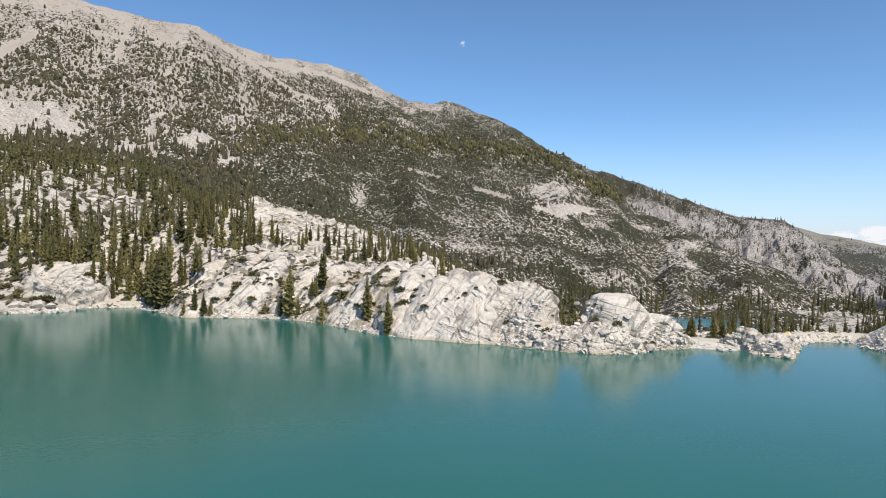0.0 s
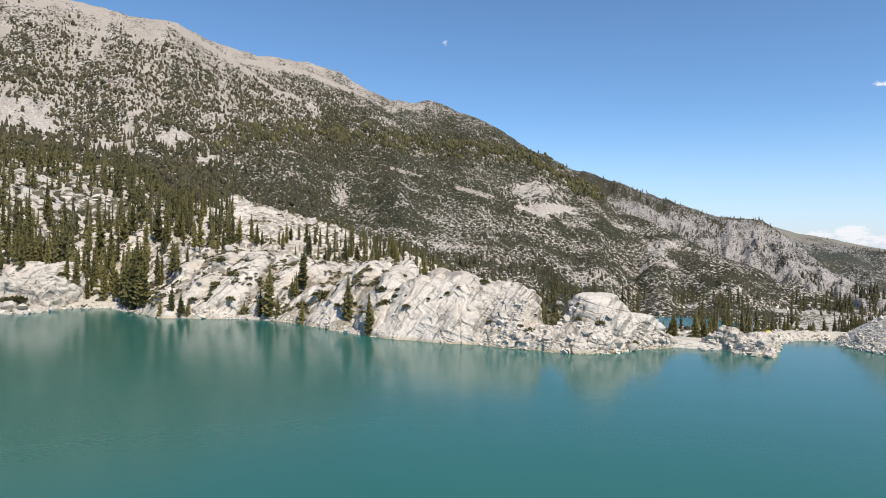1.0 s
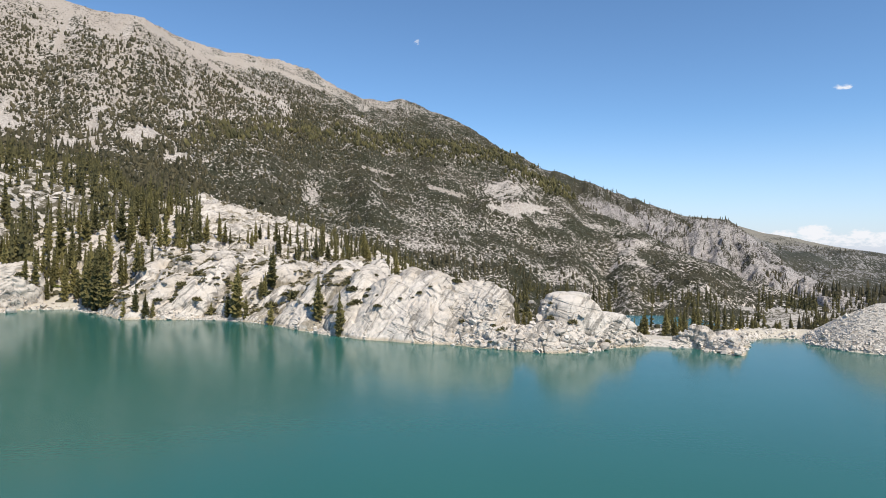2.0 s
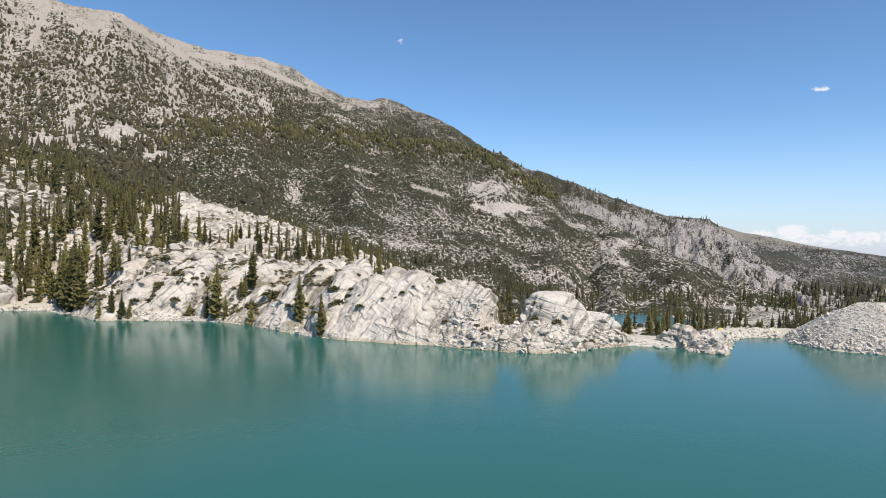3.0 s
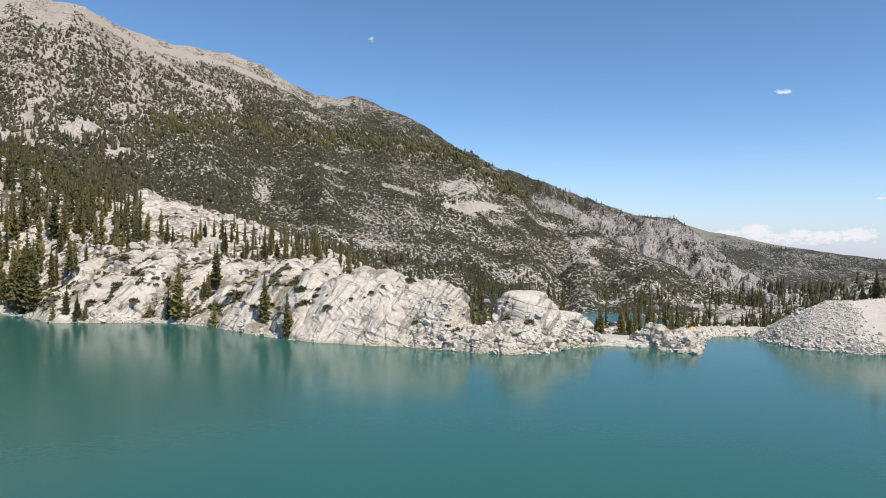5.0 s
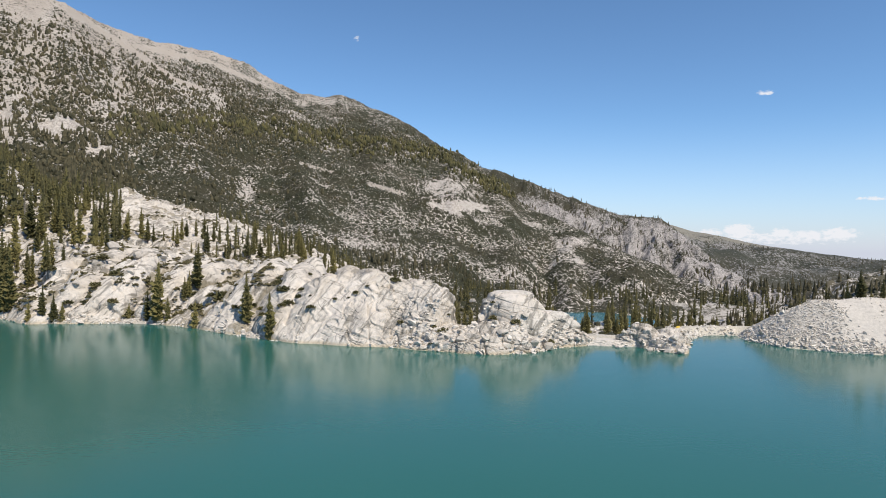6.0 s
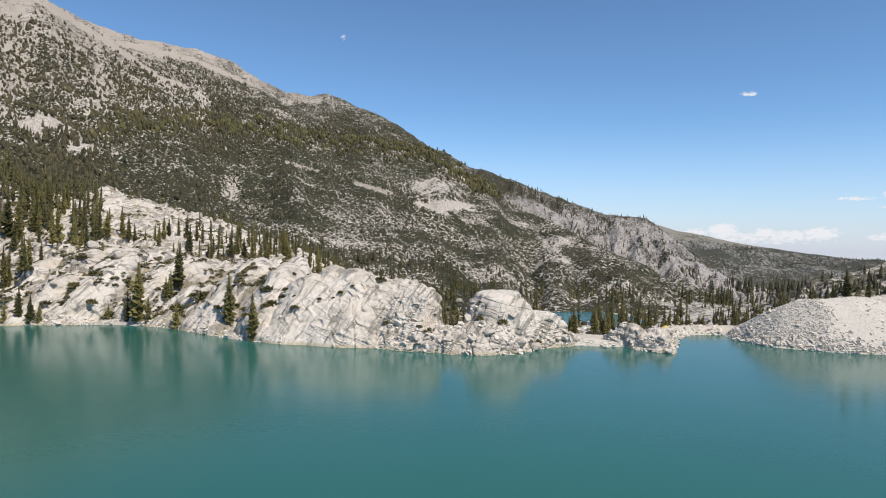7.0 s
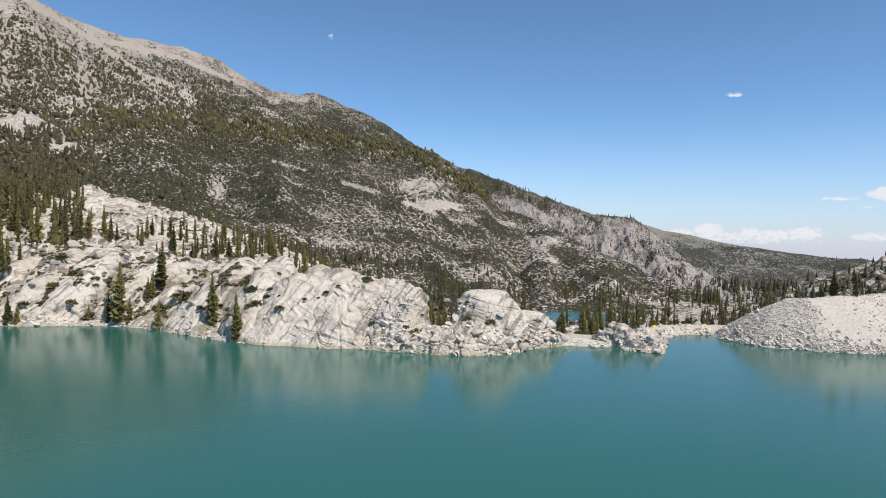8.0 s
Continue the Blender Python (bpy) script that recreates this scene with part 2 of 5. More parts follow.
def plain_rock(name, a, bb, scale=1.2, per_island=False):
    m, nt, b = material(name)
    n = tex(nt, "ShaderNodeTexNoise", scale, 6, 0.65)
    c = ramp(nt, n.outputs[0], (0.3, bb), (0.65, a))
    if per_island:
        g = nt.nodes.new("ShaderNodeNewGeometry")
        v = g.outputs["Random Per Island"]
    else:
        g = nt.nodes.new("ShaderNodeObjectInfo")
        v = g.outputs["Random"]
    c = mix(nt, 1.0, c, ramp(nt, v, (0.0, grey(0.80)), (1.0, grey(1.08))), "MULTIPLY")
    nt.links.new(c, b.inputs["Base Color"])
    b.inputs["Roughness"].default_value = 0.9
    bump(nt, b, n.outputs[0], 0.5, 0.25)
    return m


def foliage_material(name, a, c2, per_island=False, scale=1.5):
    m, nt, b = material(name)
    n = tex(nt, "ShaderNodeTexNoise", scale, 4, 0.6)
    if per_island:
        g = nt.nodes.new("ShaderNodeNewGeometry")
        v = g.outputs["Random Per Island"]
    else:
        g = nt.nodes.new("ShaderNodeObjectInfo")
        v = g.outputs["Random"]
    f = mth(nt, "ADD", mth(nt, "MULTIPLY", n.outputs[0], 0.5), mth(nt, "MULTIPLY", v, 0.55), True)
    c = ramp(nt, f, (0.25, a), (0.8, c2))
    nt.links.new(c, b.inputs["Base Color"])
    b.inputs["Roughness"].default_value = 0.75
    b.inputs["Specular IOR Level"].default_value = 0.25
    return m


def water_material(name, base, rough=0.17, ripple=0.05):
    m, nt, b = material(name)
    big = tex(nt, "ShaderNodeTexNoise", 0.012, 3)
    c = mix(nt, ramp(nt, big.outputs[0], (0.35, grey(0)), (0.65, grey(1))), base, tuple(v * 1.12 for v in base))
    nt.links.new(c, b.inputs["Base Color"])
    b.inputs["Roughness"].default_value = rough
    b.inputs["IOR"].default_value = 1.333
    r1 = tex(nt, "ShaderNodeTexNoise", 1.1, 3, 0.55, (1.0, 1.6, 1))
    r2 = tex(nt, "ShaderNodeTexNoise", 0.10, 2, 0.5)
    h = mth(nt, "MULTIPLY", r1.outputs[0], ramp(nt, r2.outputs[0], (0.35, grey(0.5)), (0.7, grey(1.0))))
    bump(nt, b, h, ripple, 0.35)
    return m


def wood_material(name, a, b2):
    m, nt, b = material(name)
    n = tex(nt, "ShaderNodeTexNoise", 3.0, 5, 0.6, (3, 3, 0.4))
    nt.links.new(ramp(nt, n.outputs[0], (0.3, a), (0.7, b2)), b.inputs["Base Color"])
    b.inputs["Roughness"].default_value = 0.9
    return m


GRANITE = granite_material()
SLOPE = slope_material("mountain_slope", (0.58, 0.52, 0.455), (0.32, 0.285, 0.245), (0.036, 0.039, 0.020), (0.056, 0.050, 0.029), tan=(0.44, 0.375, 0.305))
CLIFF = slope_material("cliff_rock", (0.53, 0.485, 0.45), (0.17, 0.157, 0.145), (0.045, 0.046, 0.03), (0.065, 0.058, 0.038), scale=0.9)
FAR_HILL = slope_material("far_hill_cover", (0.33, 0.31, 0.29), (0.20, 0.19, 0.18), (0.062, 0.066, 0.052), (0.085, 0.08, 0.06), tan=(0.27, 0.245, 0.175), scale=0.4)
GROUND = ground_material()
SCREE = plain_rock("scree_gravel", (0.64, 0.58, 0.50), (0.50, 0.45, 0.385), 1.5)
STONE = plain_rock("scree_stone", (0.75, 0.68, 0.59), (0.52, 0.465, 0.395), 1.4, True)
BOULDER = plain_rock("granite_boulder", (0.62, 0.555, 0.47), (0.42, 0.37, 0.31), 1.2)
NEEDLES = foliage_material("pine_needles", (0.056, 0.054, 0.019), (0.178, 0.150, 0.050))
FOREST = foliage_material("forest_needles", (0.042, 0.040, 0.020), (0.115, 0.096, 0.050), True, 0.05)
WOODS = foliage_material("wood_needles", (0.044, 0.043, 0.017), (0.135, 0.116, 0.042), True, 0.05)
HEATH = foliage_material("heath_leaves", (0.055, 0.052, 0.023), (0.145, 0.118, 0.056), True, 0.08)
SCRUB = foliage_material("scrub_leaves", (0.036, 0.037, 0.020), (0.080, 0.070, 0.040), True, 0.05)
SHRUB = foliage_material("shrub_leaves", (0.050, 0.050, 0.018), (0.13, 0.11, 0.045))
BARK = wood_material("pine_bark", (0.10, 0.075, 0.055), (0.20, 0.16, 0.13))
GREYWOOD = wood_material("weathered_wood", (0.20, 0.17, 0.14), (0.34, 0.30, 0.26))
LAKE = water_material("turquoise_lake_water", (0.0225, 0.110, 0.0865))
POND = water_material("lower_lake_water", (0.025, 0.125, 0.125))

# ---- terrain shape ----
CX, CY, CZ = 2.7, 5.0, 22.0           # middle of the walk, from which bearings are counted


def hash01(*ints):
    h = np.zeros_like(np.asarray(ints[0], dtype=np.int64)) + 1013
    for i, v in enumerate(ints):
        h = (h ^ (np.asarray(v, dtype=np.int64) * (374761393, 668265263, 2147483647 - 58, 1274126177)[i % 4])) & 0x7FFFFFFF
        h = (h * 1103515245 + 12345 + (h >> 13)) & 0x7FFFFFFF
    h = ((h ^ (h >> 15)) * 2246822519) & 0x7FFFFFFF
    h = ((h ^ (h >> 13)) * 3266489917) & 0x7FFFFFFF
    return ((h ^ (h >> 16)) & 0xFFFFFF) / float(0x1000000)


def smooth(a, b, v):
    u = np.clip((v - a) / (b - a), 0, 1)
    return u * u * (3 - 2 * u)


def vnoise_flat(x, y, seed=0):
    """Gradient noise in the plane."""
    x, y = np.asarray(x, float), np.asarray(y, float)
    ix, iy = np.floor(x).astype(np.int64), np.floor(y).astype(np.int64)
    fx, fy = x - ix, y - iy
    u, v = (f * f * f * (f * (f * 6 - 15) + 10) for f in (fx, fy))
    total = 0.0
    for a in (0, 1):
        for b in (0, 1):
            r = hash01(ix + a, iy + b, ix * 0 + seed) * 2 * np.pi
            total = total + ((fx - a) * np.cos(r) + (fy - b) * np.sin(r)) * (u if a else 1 - u) * (v if b else 1 - v)
    return total * 1.4


def vnoise(x, y, z=0.0, seed=0):
    """Gradient noise in space, about -1 to 1."""
    if isinstance(z, float):
        return vnoise_flat(x, y, seed)
    x, y, z = np.broadcast_arrays(np.asarray(x, float), np.asarray(y, float), np.asarray(z, float))
    ix, iy, iz = (np.floor(v).astype(np.int64) for v in (x, y, z))
    fx, fy, fz = x - ix, y - iy, z - iz
    u, v, w = (f * f * f * (f * (f * 6 - 15) + 10) for f in (fx, fy, fz))
    total = 0.0
    for a in (0, 1):
        for b in (0, 1):
            for c in (0, 1):
                r = hash01(ix + a, iy + b, iz + c, ix * 0 + seed) * 2 * np.pi
                s = hash01(iz + c, ix + a, iy + b, ix * 0 + seed + 77) * 2 - 1
                q = np.sqrt(1 - s * s)
                g = (fx - a) * np.cos(r) * q + (fy - b) * np.sin(r) * q + (fz - c) * s
                total = total + g * (u if a else 1 - u) * (v if b else 1 - v) * (w if c else 1 - w)
    return total * 1.5


def fbm(x, y, z=0.0, octaves=4, seed=0, gain=0.5):
    total, amp = 0.0, 1.0
    for i in range(octaves):
        k = 2.03 ** i
        total = total + amp * vnoise(np.asarray(x) * k, np.asarray(y) * k, (z if isinstance(z, float) else z * k), seed + i * 11)
        amp *= gain
    return total


def ridged(x, y, octaves=4, seed=0):
    total, amp = 0.0, 1.0
    for i in range(octaves):
        k = 2.1 ** i
        total = total + amp * (1 - 2 * np.abs(vnoise(x * k, y * k, 0.0, seed + i * 7)))
        amp *= 0.5
    return total


def cells(x, y, z, seed=0):
    """Cell pattern in space: distance to the nearest edge, a number for each cell, and a tilted plane on each cell."""
    ix, iy, iz = (np.floor(v).astype(np.int64) for v in (x, y, z))
    f1 = np.full(x.shape, 9.0)
    f2 = np.full(x.shape, 9.0)
    who, tilt = np.zeros(x.shape), np.zeros(x.shape)
    for a in (-1, 0, 1):
        for b in (-1, 0, 1):
            for c in (-1, 0, 1):
                jx, jy, jz = ix + a, iy + b, iz + c
                s = jx * 0 + seed
                ox, oy, oz = jx + hash01(jx, jy, jz, s) - x, jy + hash01(jx, jy, jz, s + 1) - y, jz + hash01(jx, jy, jz, s + 2) - z
                d = np.sqrt(ox ** 2 + oy ** 2 + oz ** 2)
                near = d < f1
                f2 = np.where(near, f1, np.minimum(f2, d))
                own = hash01(jx, jy, jz, s + 3)
                who = np.where(near, own, who)
                tilt = np.where(near, ox * ((own * 57.3) % 1 - 0.5) + oy * ((own * 91.7) % 1 - 0.5) + oz * ((own * 23.9) % 1 - 0.5), tilt)
                f1 = np.where(near, d, f1)
    return f2 - f1, who, tilt


SHORE = [(-120, 177), (-107, 180), (-107, 194), (-94, 198), (-79, 185), (-70, 176), (-56, 176), (-43, 176.5), (-34, 171), (-29, 167), (-18, 154.5), (-11, 149), (-5, 144.5),
         (0, 143), (7, 139.4), (14, 138.6), (18.5, 135.4), (25, 132.4), (32, 128.6), (40.5, 129.6), (47, 135), (57, 138.8), (61, 137.6), (65, 136), (67, 132), (71.5, 126.8),
         (74, 131), (78, 137), (83, 145), (91.5, 151.5), (98.5, 150.5), (95.5, 143), (97.3, 134.5), (102, 130), (106.3, 126.3), (117.6, 121.4), (165, 106)]
SHORE_BEHIND = [(240, 85), (270, 0), (160, -200), (-100, -230), (-300, -60), (-260, 120), (-180, 166)]
LAKE_EDGE = np.array(SHORE + SHORE_BEHIND, float)


def shore_distance(x, y):
    """Metres from the lake's edge, above nought on land."""
    best = np.full(np.shape(x), 1e9)
    inside = np.zeros(np.shape(x), bool)
    n = len(LAKE_EDGE)
    for i in range(n):
        (ax, ay), (bx, by) = LAKE_EDGE[i], LAKE_EDGE[(i + 1) % n]
        ex, ey = bx - ax, by - ay
        t = np.clip(((x - ax) * ex + (y - ay) * ey) / (ex * ex + ey * ey), 0, 1)
        best = np.minimum(best, (x - ax - t * ex) ** 2 + (y - ay - t * ey) ** 2)
        hit = ((ay > y) != (by > y)) & (x < ex * (y - ay) / (ey if ey else 1e-9) + ax)
        inside ^= hit
    return np.sqrt(best) * np.where(inside, -1, 1)


def polar(x, y):
    return np.degrees(np.arctan2(x - CX, y - CY)), np.hypot(x - CX, y - CY)


def ground_height(x, y):
    """Lake bed, banks, the wooded rise on the west and the valley beyond, out to the horizon."""
    az, r = polar(x, y)
    d = shore_distance(x, y)
    d = d + 1.2 * vnoise(x / 9, y / 9, 0.0, 5)
    floor = np.interp(az, [-180, -60, -36, -25, -15, -4, 8, 16, 24, 32, 42, 60, 180], [10, 60, 72, 58, 8, 0, -22, -34, -36, -34, -30, -5, 10])
    far = floor + smooth(620, 1250, r) * (-165 - floor) + smooth(3200, 4600, r) * 84
    reach = np.interp(az, [-60, -20, -6, 5, 40, 60], [430, 430, 300, 240, 260, 300])
    lip = 1.6 + 0.6 * smooth(70, 80, x)
    brim = 7 - 3.2 * smooth(70, 80, x)
    land = lip + (far - lip) * np.clip((d - brim) / reach, 0, 1) ** 0.75
    rise = smooth(-17, -25, az) * 22 * smooth(10, 120, d) * (1 - smooth(150, 420, d) * 0.55)
    rough = fbm(x / 55, y / 55, 0.0, 5, 21) * 5.0 * smooth(4, 60, d) * (0.6 + 0.6 * smooth(-15, -22, az))
    rough = rough + np.maximum(0, ridged(x / 30, y / 30, 3, 31) - 0.35) * 3.2 * smooth(10, 50, d) * smooth(900, 500, r)
    rough = rough + smooth(-16, -22, az) * smooth(14, 40, d) * smooth(620, 420, r) * (2.2 * np.floor(2.5 * fbm(x / 34, y / 34, 0.0, 3, 33)) / 2.5 + 1.1 * fbm(x / 7, y / 7, 0.0, 3, 35))
    basin = -20 * np.exp(-(((x - 182) / 70) ** 2 + ((y - 476) / 80) ** 2))
    up = np.minimum(d * 0.42, 1.6 + 0.6 * smooth(70, 80, x))
    z = np.where(d > brim, land + rise + rough + basin, up)
    return np.where(d < 0, np.maximum(-7, d * 0.55), z)


# domes of the granite headland: x, y, half widths, turn in degrees, height, bluntness
HEADLAND = [(-95, 330, 117, 165, 0, 41, 1.06), (-60, 218, 46, 40, 8, 16.5, 2.2), (-30, 208, 28, 42, 20, 13.5, 2.0), (-11, 180, 15, 40, 20, 14.2, 2.2),
            (-4, 195, 6.5, 9, 10, 16.2, 2.6), (-1, 166, 11, 30, 14, 12.8, 2.2), (9, 160, 11, 25, 12, 14.5, 2.4), (16.5, 152, 8, 19, 8, 13.0, 2.4), (-23, 180, 13, 26, 22, 11.0, 2.0), (-48, 298, 36, 60, 0, 27, 1.8)]
KNOBS = [(20.5, 149, 7.6, 13, 8, 12.8, 3.2), (24, 148, 4.4, 8, 4, 11.3, 4.5), (40.3, 142.8, 8.7, 9, 0, 11.1, 5.0), (48, 141.5, 6.4, 8, 0, 7.0, 2.4), (29.5, 132.5, 7, 6, -5, 3.6, 2.6), (28, 139, 8, 8, 0, 4.4, 2.0), (36, 136.5, 9, 6.5, 0, 5.6, 2.2),
         (46, 141, 8, 7.5, 0, 5.2, 1.9), (53, 140.5, 5, 6, 8, 2.4, 2.0), (67.6, 138, 4.9, 5.5, 20, 3.9, 3.0), (71.2, 132.5, 3.6, 6.5, 30, 3.0, 2.6), (76, 141, 5, 7, 30, 3.2, 2.2)]


# long whalebacks between the gullies of the lake front: the line of each crest in plan, half width, rise
WHALEBACKS = [([(16, 162), (9.2, 148.3), (4.8, 144.4), (6, 139)], 9.0, 0.2), ([(5, 172), (3.9, 160.5), (-2.7, 150.7), (-6.2, 146)], 5.4, 1.0),
              ([(-3.5, 191), (-5.8, 163), (-9.9, 154.7), (-12.5, 150)], 4.4, 1.5), ([(-12, 190), (-17.4, 168.2), (-23.6, 164.9), (-27, 163.5)], 5.6, 1.7),
              ([(-27, 202), (-31.5, 189)], 4.0, 1.4), ([(-37, 206), (-40, 189), (-43.9, 177)], 4.8, 1.7), ([(-50.4, 214), (-51.7, 187.8), (-56, 177)], 5.2, 1.7),
              ([(-60, 212), (-61.8, 190), (-64.6, 175)], 4.2, 1.5), ([(-68.5, 216), (-71, 198), (-73.5, 183)], 3.6, 1.5)]
# steep grey face above the western shore
WEST_FACE = [(-117, 201.5, 14, 11, 4, 12.8, 6.0), (-133, 205, 9, 8, 0, 10.5, 4.0)]


def line_distance(x, y, line):
    best = np.full(np.shape(x), 1e9)
    for (ax, ay), (bx, by) in zip(line, line[1:]):
        ex, ey = bx - ax, by - ay
        t = np.clip(((x - ax) * ex + (y - ay) * ey) / (ex * ex + ey * ey), 0, 1)
        best = np.minimum(best, np.hypot(x - ax - t * ex, y - ay - t * ey))
    return best


def whaleback_relief(x, y):
    """Rise of the whalebacks over the gullies between them, from -1.4 in a gully to the crest."""
    best = np.full(np.shape(x), -1.4)
    for line, half, rise in WHALEBACKS:
        best = np.maximum(best, (rise + 1.4) * (1 - (line_distance(x, y, line) / half) ** 2) - 1.4)
    return best


def dome(x, y, cx, cy, rx, ry, turn, height, blunt):
    c, s = math.cos(radians(turn)), math.sin(radians(turn))
    u, v = ((x - cx) * c + (y - cy) * s) / rx, (-(x - cx) * s + (y - cy) * c) / ry
    d = np.sqrt(u * u + v * v)
    body = height * np.clip(1 - d ** blunt, 0, 1) ** (0.85 if blunt < 1.5 else 0.66)
    return np.where(d < 1, body, -(d - 1) * min(rx, ry) * 1.2)


def outcrop_height(x, y):
    """The granite headland before its joints and ledges are cut."""
    wx = x + 2.2 * vnoise(x / 13, y / 13, 0.0, 41)
    wy = y + 2.2 * vnoise(x / 13, y / 13, 0.0, 42)
    z = np.full(np.shape(x), -9.0)
    for args in HEADLAND + KNOBS:
        b = dome(wx, wy, *args)
        k = 0.7
        h = np.clip(0.5 + 0.5 * (b - z) / k, 0, 1)
        z = z + (b - z) * h + k * h * (1 - h) * 0.5
    d = shore_distance(x, y) + 0.5 * vnoise(x / 5, y / 5, 0.0, 51)
    hill = smooth(178, 240, y)
    z = z + hill * (fbm(x / 22, y / 22, 0.0, 4, 61) * 2.4 + np.maximum(0, ridged(x / 17, y / 17, 2, 66)) * 1.5 - 0.8)
    reach = 21 - 9 * smooth(28, 40, x) + 14 * smooth(-12, -40, x)
    tall = 15.5 + 3 * smooth(-12, -40, x)
    cap = tall * (1 - (1 - np.clip(d / reach, 0, 1)) ** 1.7) + np.maximum(0, d - reach) * 0.7
    z = np.minimum(z, np.where(d > 0, cap + 0.12, d * 1.0))
    front = smooth(-84, -76, x) * smooth(20, 10, x) * smooth(218, 204, y) * smooth(0.3, 4.5, d)
    z = z + front * whaleback_relief(x + 1.5 * vnoise(x / 9, y / 9, 0.0, 43), y + 1.5 * vnoise(x / 9, y / 9, 0.0, 44))
    z = z - 14 * smooth(-80, -92, x) * smooth(232, 206, y)
    for args in WEST_FACE:
        z = np.maximum(z, dome(wx, wy, *args))
    return z


RIDGE_AZ = [-60, -45, -34.9, -29.5, -24.3, -21.3, -19.2, -15.1, -11, -8.2, -5.8, -3.4, -1.4, -0.1, 1.0, 2.6, 4.1, 6.6, 9.1, 10.9, 13.2, 16.7, 20.5, 23.8, 28.3, 31.3, 36]
RIDGE_TAN = [0.27, 0.31, 0.311, 0.317, 0.305, 0.307, 0.288, 0.272, 0.269, 0.257, 0.234, 0.216, 0.213, 0.219, 0.214, 0.200, 0.194, 0.170, 0.142, 0.131, 0.103, 0.051, 0.026, -0.007, -0.038, -0.06, -0.09]
RIDGE_R = [1300, 1280, 1260, 1260, 1240, 1200, 1260, 1400, 1480, 1520, 1560, 1600, 1620, 1640, 1630, 1600, 1560, 1500, 1400, 1340, 1260, 1170, 1070, 990, 890, 820, 760]


def mountain_height(x, y):
    az, r = polar(x, y)
    wob = az + 0.9 * vnoise(x / 160, y / 160, 0.0, 71)
    foot = np.interp(az, [-60, -30, -15, 0, 15, 30, 40], [560, 600, 560, 500, 500, 520, 560])
    z0 = np.interp(az, [-60, -30, -20, -10, -4, 8, 16, 24, 40], [50, 66, 55, 8, -2, -24, -36, -40, -44])
    rr = np.interp(az, RIDGE_AZ, RIDGE_R)
    top = CZ + rr * np.interp(az, RIDGE_AZ, RIDGE_TAN)
    u = (r - foot) / (rr - foot)
    up = np.clip(u, 0, 1)
    z = z0 + (top - z0) * (0.25 * up + 0.75 * up ** 1.35)
    z = z + np.where(u > 1, -(r - rr) * 0.55, 0) + np.where(u < 0, (r - foot) * 0.3, 0)
    mid = np.sin(np.pi * up) ** 0.7
    spur = vnoise(wob / 5.5, r / 900, 0.0, 73) * 26 + vnoise(wob / 2.1, r / 420, 0.0, 75) * 10
    z = z + mid * (spur + fbm(x / 90, y / 90, 0.0, 4, 77) * 9)
    crag = np.exp(-(((az - 9.4) / 2.8) ** 2)) * np.exp(-(((r - 860) / 60) ** 2))
    z = z + crag * (10 + 8 * ridged(x / 25, y / 25, 3, 78))
    bluff = np.exp(-(((az + 34) / 3.4) ** 2) - (((r - 835) / 60) ** 2)) + 0.7 * np.exp(-(((az + 22.4) / 2.8) ** 2) - (((r - 785) / 40) ** 2)) + 0.5 * np.exp(-(((az + 18.8) / 2.2) ** 2) - (((r - 754) / 30) ** 2))
    z = z + bluff * (5 + 9 * ridged(x / 26, y / 26, 4, 76))
    z = z + fbm(x / 14, y / 14, 0.0, 4, 79) * (0.6 + 1.5 * smooth(0.0, 0.3, up)) * smooth(1.02, 0.9, u)
    z = z + fbm(x / 45, y / 45, 0.0, 4, 83) * 3.0 * smooth(0.75, 1.0, u)
    return z


CLIFF_AZ = [2, 9.5, 13.6, 16.6, 20, 22.4, 24.4, 26, 27.8, 28.8, 29.7, 30.9, 32.6, 35.2, 38]
CLIFF_TAN = [0.10, 0.12, 0.110, 0.092, 0.069, 0.0545, 0.0415, 0.0385, 0.037, 0.024, 0.0095, -0.008, -0.032, -0.058, -0.07]


def cliff_height(x, y):
    az, r = polar(x, y)
    rr = np.interp(az, [0, 16, 28.5, 38], [2000, 2000, 1900, 1500])
    top = CZ + rr * np.interp(az, CLIFF_AZ, CLIFF_TAN)
    foot = rr - np.interp(az, [0, 20, 36], [650, 620, 420])
    u = (r - foot) / (rr - foot)
    up = np.clip(u, 0, 1)
    z = -140 + (top + 140) * (0.35 * up + 0.65 * up ** 1.5)
    z = z + np.where(u > 1, -(r - rr) * 0.5, 0) + np.where(u < 0, (r - foot) * 0.3, 0)
    mid = np.sin(np.pi * np.clip(u, 0, 1)) ** 0.6
    bend = az + r / 240 + 1.3 * vnoise(x / 150, y / 150, 0.0, 92)
    gully = ridged(bend / 2.0, r / 520, 4, 91)
    z = z + mid * (gully * 17 - 6 + fbm(x / 60, y / 60, 0.0, 5, 95) * 15 + np.maximum(0, ridged(x / 30, y / 30, 3, 98)) * 9)
    return z + fbm(x / 40, y / 40, 0.0, 4, 96) * 3.5 * smooth(0.7, 1, u) * smooth(1.3, 1, u)


